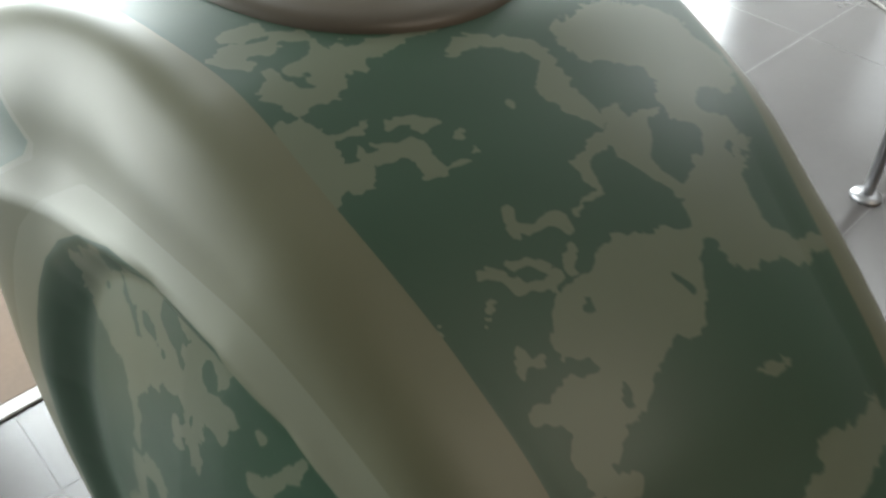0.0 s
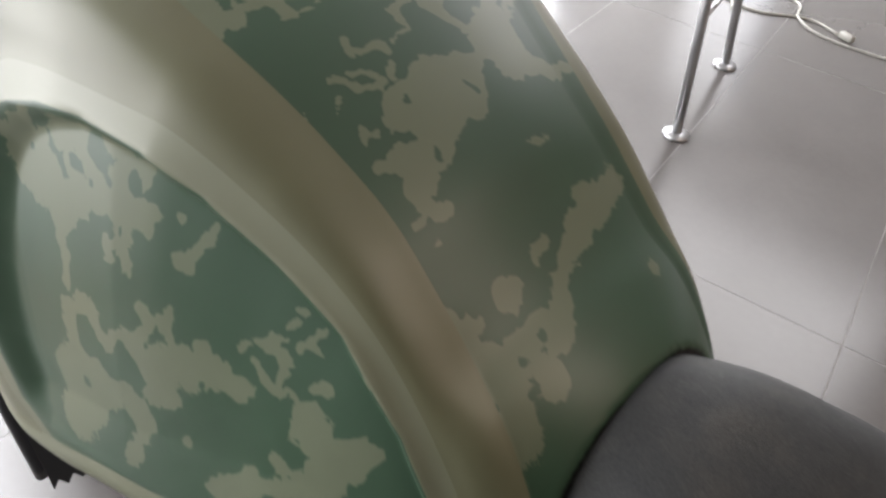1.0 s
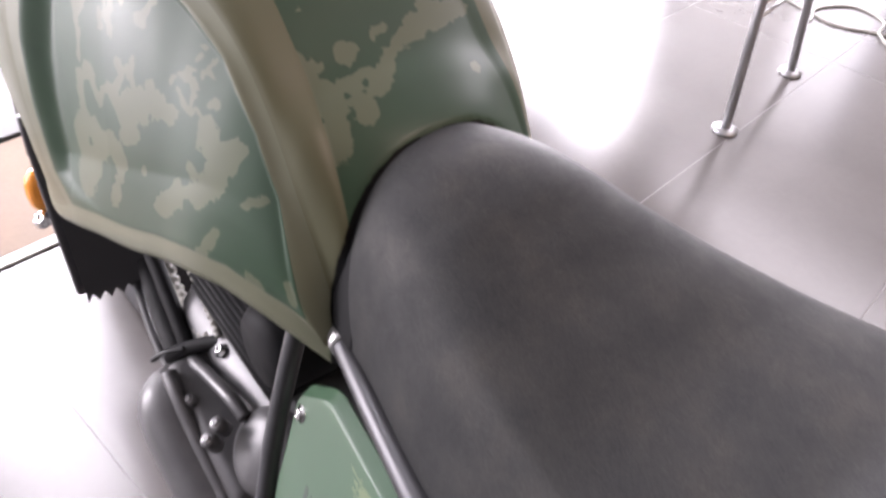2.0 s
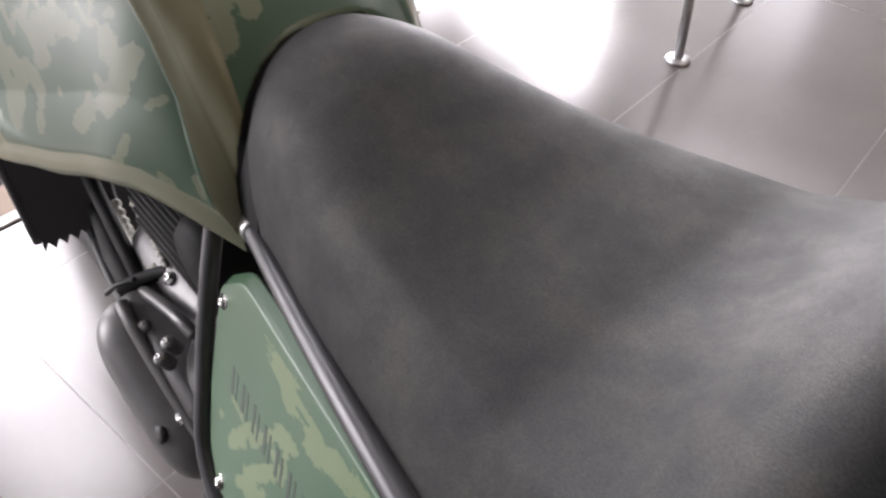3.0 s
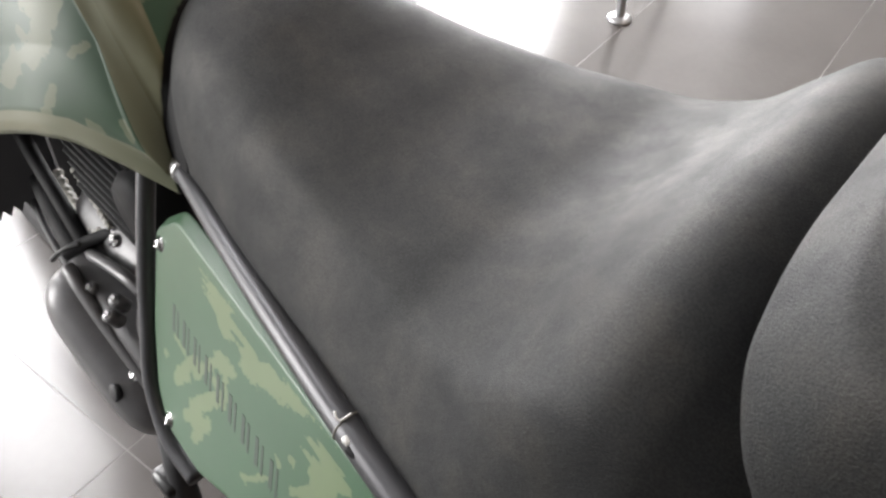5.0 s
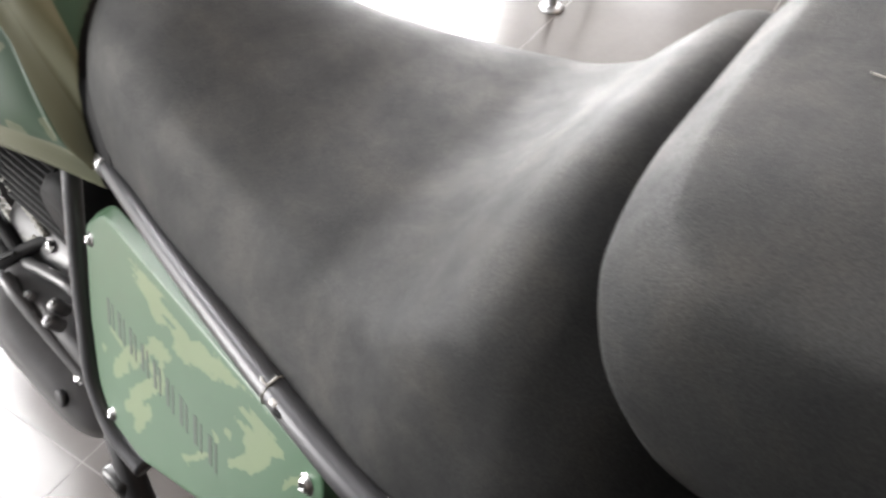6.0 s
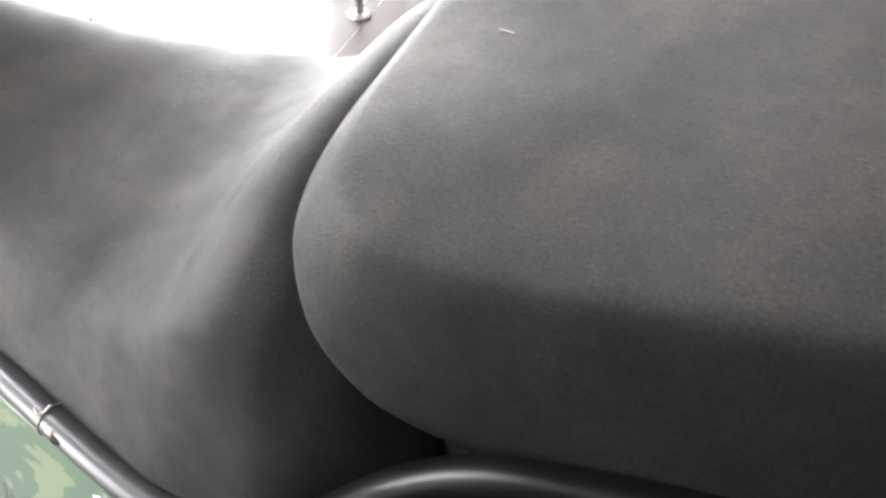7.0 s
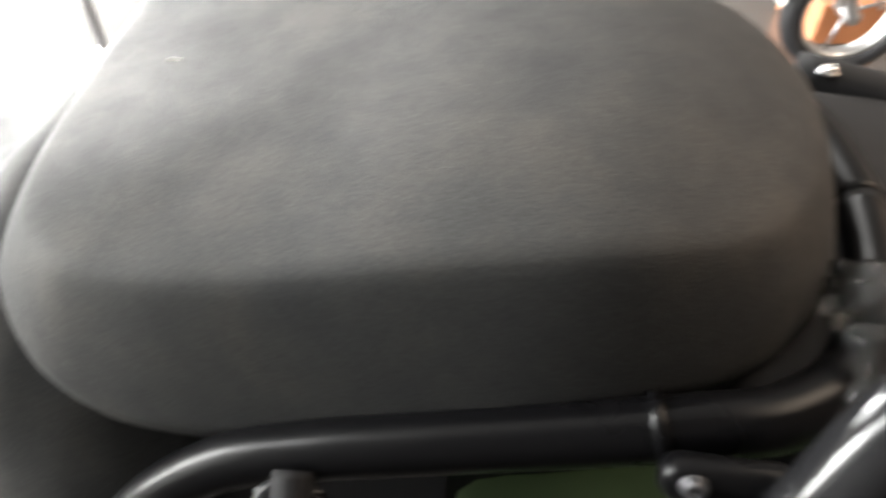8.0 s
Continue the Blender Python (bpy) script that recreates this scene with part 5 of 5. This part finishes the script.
# ---- cable on the floor ----
cable = part("power_cable", tube([(-1.9, 3.0, 0.004), (-1.35, 2.62, 0.004), (-0.98, 2.50, 0.004), (-0.86, 2.50, 0.004), (-0.76, 2.58, 0.004), (-0.69, 2.60, 0.004), (-0.60, 2.57, 0.004)], 0.0045, 10), M_CABLE, None)
tagged(cable, "grey power cable with a plug lying on the tiles", "cable")
part("plug", block(0.055, 0.026, 0.022, 0.006, 2, at=(-0.565, 2.555, 0.0125), turn=Matrix.Rotation(radians(-20), 4, "Z")), M_CABLE, cable, "pale plug")
loop = part("power_cable", tube([(-0.94, 2.44, 0.004), (-0.99, 2.57, 0.004), (-0.93, 2.72, 0.004), (-0.80, 2.70, 0.004), (-0.74, 2.56, 0.009), (-0.60, 2.50, 0.004), (-0.3, 2.55, 0.004)], 0.004, 10), M_CABLE, None)
tagged(loop, "thin grey cable lying in a loop on the tiles", "cable")

# ---- parked scooter and carton farther off ----
scooter = new("scooter")
tagged(scooter, "parked scooter with a silver fork and white mudguard", "scooter")
SCX, SCY, SCR = 1.42, 1.95, 0.185
sturn = Matrix.Translation((SCX, SCY, SCR)) @ Matrix.Rotation(radians(6), 4, "Z") @ Matrix.Rotation(radians(90), 4, "X")


def ring_profile(r):
    """Tyre section with a rounded tread."""
    return [(r * 0.72, -0.030), (r * 0.86, -0.040), (r * 0.97, -0.024), (r, 0.0), (r * 0.97, 0.024), (r * 0.86, 0.040), (r * 0.72, 0.030), (r * 0.72, -0.030)]


def scooter_wheel(m):
    top = part("front_wheel", moved(lathe([(0.001, -0.05), (0.022, -0.05), (0.022, 0.05), (0.001, 0.05)], 20), m), M_ALU, scooter)
    part("tyre", moved(lathe(ring_profile(SCR), 48, False), m), M_PLASTIC, top, "black tyre")
    part("rim", moved(lathe([(SCR * 0.66, -0.026), (SCR * 0.73, -0.030), (SCR * 0.73, 0.030), (SCR * 0.66, 0.026), (SCR * 0.66, -0.026)], 40, False), m), M_ALU, top)
    for k in range(3):
        a = radians(20 + 120 * k)
        part("spoke", moved(tube([(0, 0, 0), (SCR * 0.68 * math.cos(a), SCR * 0.68 * math.sin(a), 0)], 0.005, 8, 1), m), M_ALU, top)


scooter_wheel(sturn)
scooter_wheel(Matrix.Translation((SCX - 1.15, SCY + 0.35, SCR)) @ Matrix.Rotation(radians(6), 4, "Z") @ Matrix.Rotation(radians(90), 4, "X"))
for dy in (-0.07, 0.07):
    part("fork_leg", tube([(SCX, SCY + dy, SCR), (SCX - 0.07, SCY + dy, 0.36), (SCX - 0.10, SCY + dy * 0.6, 0.75)], 0.017, 14), M_ALU, scooter, "silver fork leg")
guard = [[((SCR + 0.018 + 0.010 * (1 - (w / 0.05) ** 2)) * math.cos(a), (SCR + 0.018 + 0.010 * (1 - (w / 0.05) ** 2)) * math.sin(a), w) for w in (-0.05, -0.035, -0.015, 0.015, 0.035, 0.05)] for a in [radians(132 + 6 * k) for k in range(8)]]
part("mudguard", moved(grid(guard, caps=False), sturn), M_WHITE, scooter, "white mudguard")
part("fairing", block(0.10, 0.06, 0.05, 0.018, 3, at=(SCX - 0.28, SCY - 0.09, 0.325), turn=Matrix.Rotation(radians(25), 4, "Y")), M_WHITE, scooter, "small white fairing")
part("brake_pipe", tube([(SCX - 0.13, SCY - 0.10, 0.42), (SCX - 0.02, SCY - 0.10, 0.325), (SCX + 0.05, SCY - 0.09, 0.24)], 0.008, 10), M_ALU, scooter)
part("steering_head", tube([(SCX - 0.10, SCY, 0.70), (SCX - 0.17, SCY, 0.98)], 0.024, 16, 2), M_ALU, scooter)
part("handlebar", tube([(SCX - 0.20, SCY - 0.30, 1.0), (SCX - 0.17, SCY - 0.12, 0.99), (SCX - 0.17, SCY + 0.12, 0.99), (SCX - 0.20, SCY + 0.30, 1.0)], 0.012, 12), M_PLASTIC, scooter)
part("body", block(0.62, 0.26, 0.34, 0.1, 3, at=(SCX - 0.95, SCY + 0.33, 0.52)), M_WHITE, scooter)
part("footboard", block(0.5, 0.24, 0.05, 0.02, 2, at=(SCX - 0.42, SCY + 0.12, 0.30)), M_PLASTIC, scooter)
part("saddle", block(0.55, 0.24, 0.09, 0.04, 3, at=(SCX - 0.98, SCY + 0.33, 0.735)), M_PLASTIC, scooter, "black saddle")
carton = part("carton", moved(block(0.24, 0.26, 0.13, 0.004, 1), Matrix.Translation((1.50, 2.27, 0.065)) @ Matrix.Rotation(radians(14), 4, "Z")), M_BOX, None, "", False)
tagged(carton, "closed orange-brown cardboard carton standing on the floor", "carton")
part("flap", moved(block(0.238, 0.004, 0.002), Matrix.Translation((1.50, 2.27, 0.131)) @ Matrix.Rotation(radians(14), 4, "Z")), M_MAT, carton, "tape seam", False)
sheet = part("paper_sheet", moved(block(0.22, 0.30, 0.006, 0.001, 1), Matrix.Translation((1.72, 2.36, 0.003)) @ Matrix.Rotation(radians(20), 4, "Z")), M_WHITE, None, "", False)
tagged(sheet, "white paper pad lying on the floor tiles", "paper")

# ---- board by the glazing ----
EDGE = Matrix.Translation((-1.036, -0.15, 0)) @ Matrix.Rotation(radians(10.7), 4, "Z")
board = part("display_board", moved(block(0.37, 2.4, 0.005, 0.0015, 1), EDGE @ Matrix.Translation((-0.215, 0.1, 0.0025))), M_MAT, None, "", False)
tagged(board, "tan wooden board with a pale edge strip on the floor", "floor board")
part("edge_strip", moved(block(0.03, 2.4, 0.006, 0.002, 1), EDGE @ Matrix.Translation((-0.0145, 0.1, 0.003))), M_STRIP, board, "pale edge strip", False)
mat = part("floor_mat", moved(block(0.7, 2.2, 0.010, 0.003, 1), EDGE @ Matrix.Translation((-0.76, 0.1, 0.005))), M_DARKWALL, None, "", False)
tagged(mat, "dark grey mat lying beside the tan board", "floor mat")

# ---- ceiling lamps ----
for lx, ly in LAMPS:
    lamp = new("ceiling_light")
    lamp.location = (lx, ly, CEIL)
    tagged(lamp, "long white ceiling light panel", "ceiling light")
    part("frame", block(2.26, 3.26, 0.03, 0.004, 1, at=(0, 0, -0.015)), M_WHITE, lamp, "", False)

# ---- floor tiles ----
bm = block(TU - 0.0026, TV - 0.0026, 0.008)
tile_mesh = bpy.data.meshes.new("tile")
bm.to_mesh(tile_mesh)
bm.free()
tile_mesh.materials.append(M_TILE)
cu, su = math.cos(TA), math.sin(TA)
for i in range(-10, 12):
    for j in range(-6, 7):
        u, v = U0 + (i + 0.5) * TU, V0 + (j + 0.5) * TV
        x, y = u * cu - v * su, u * su + v * cu
        if FX - 0.4 < x < BX + 0.4 and LY - 0.6 < y < RY + 0.6:
            t = new("tile", tile_mesh)
            t.parent = floor
            t.matrix_local = pose(x, y, -0.004, 0, 0, 9.5)
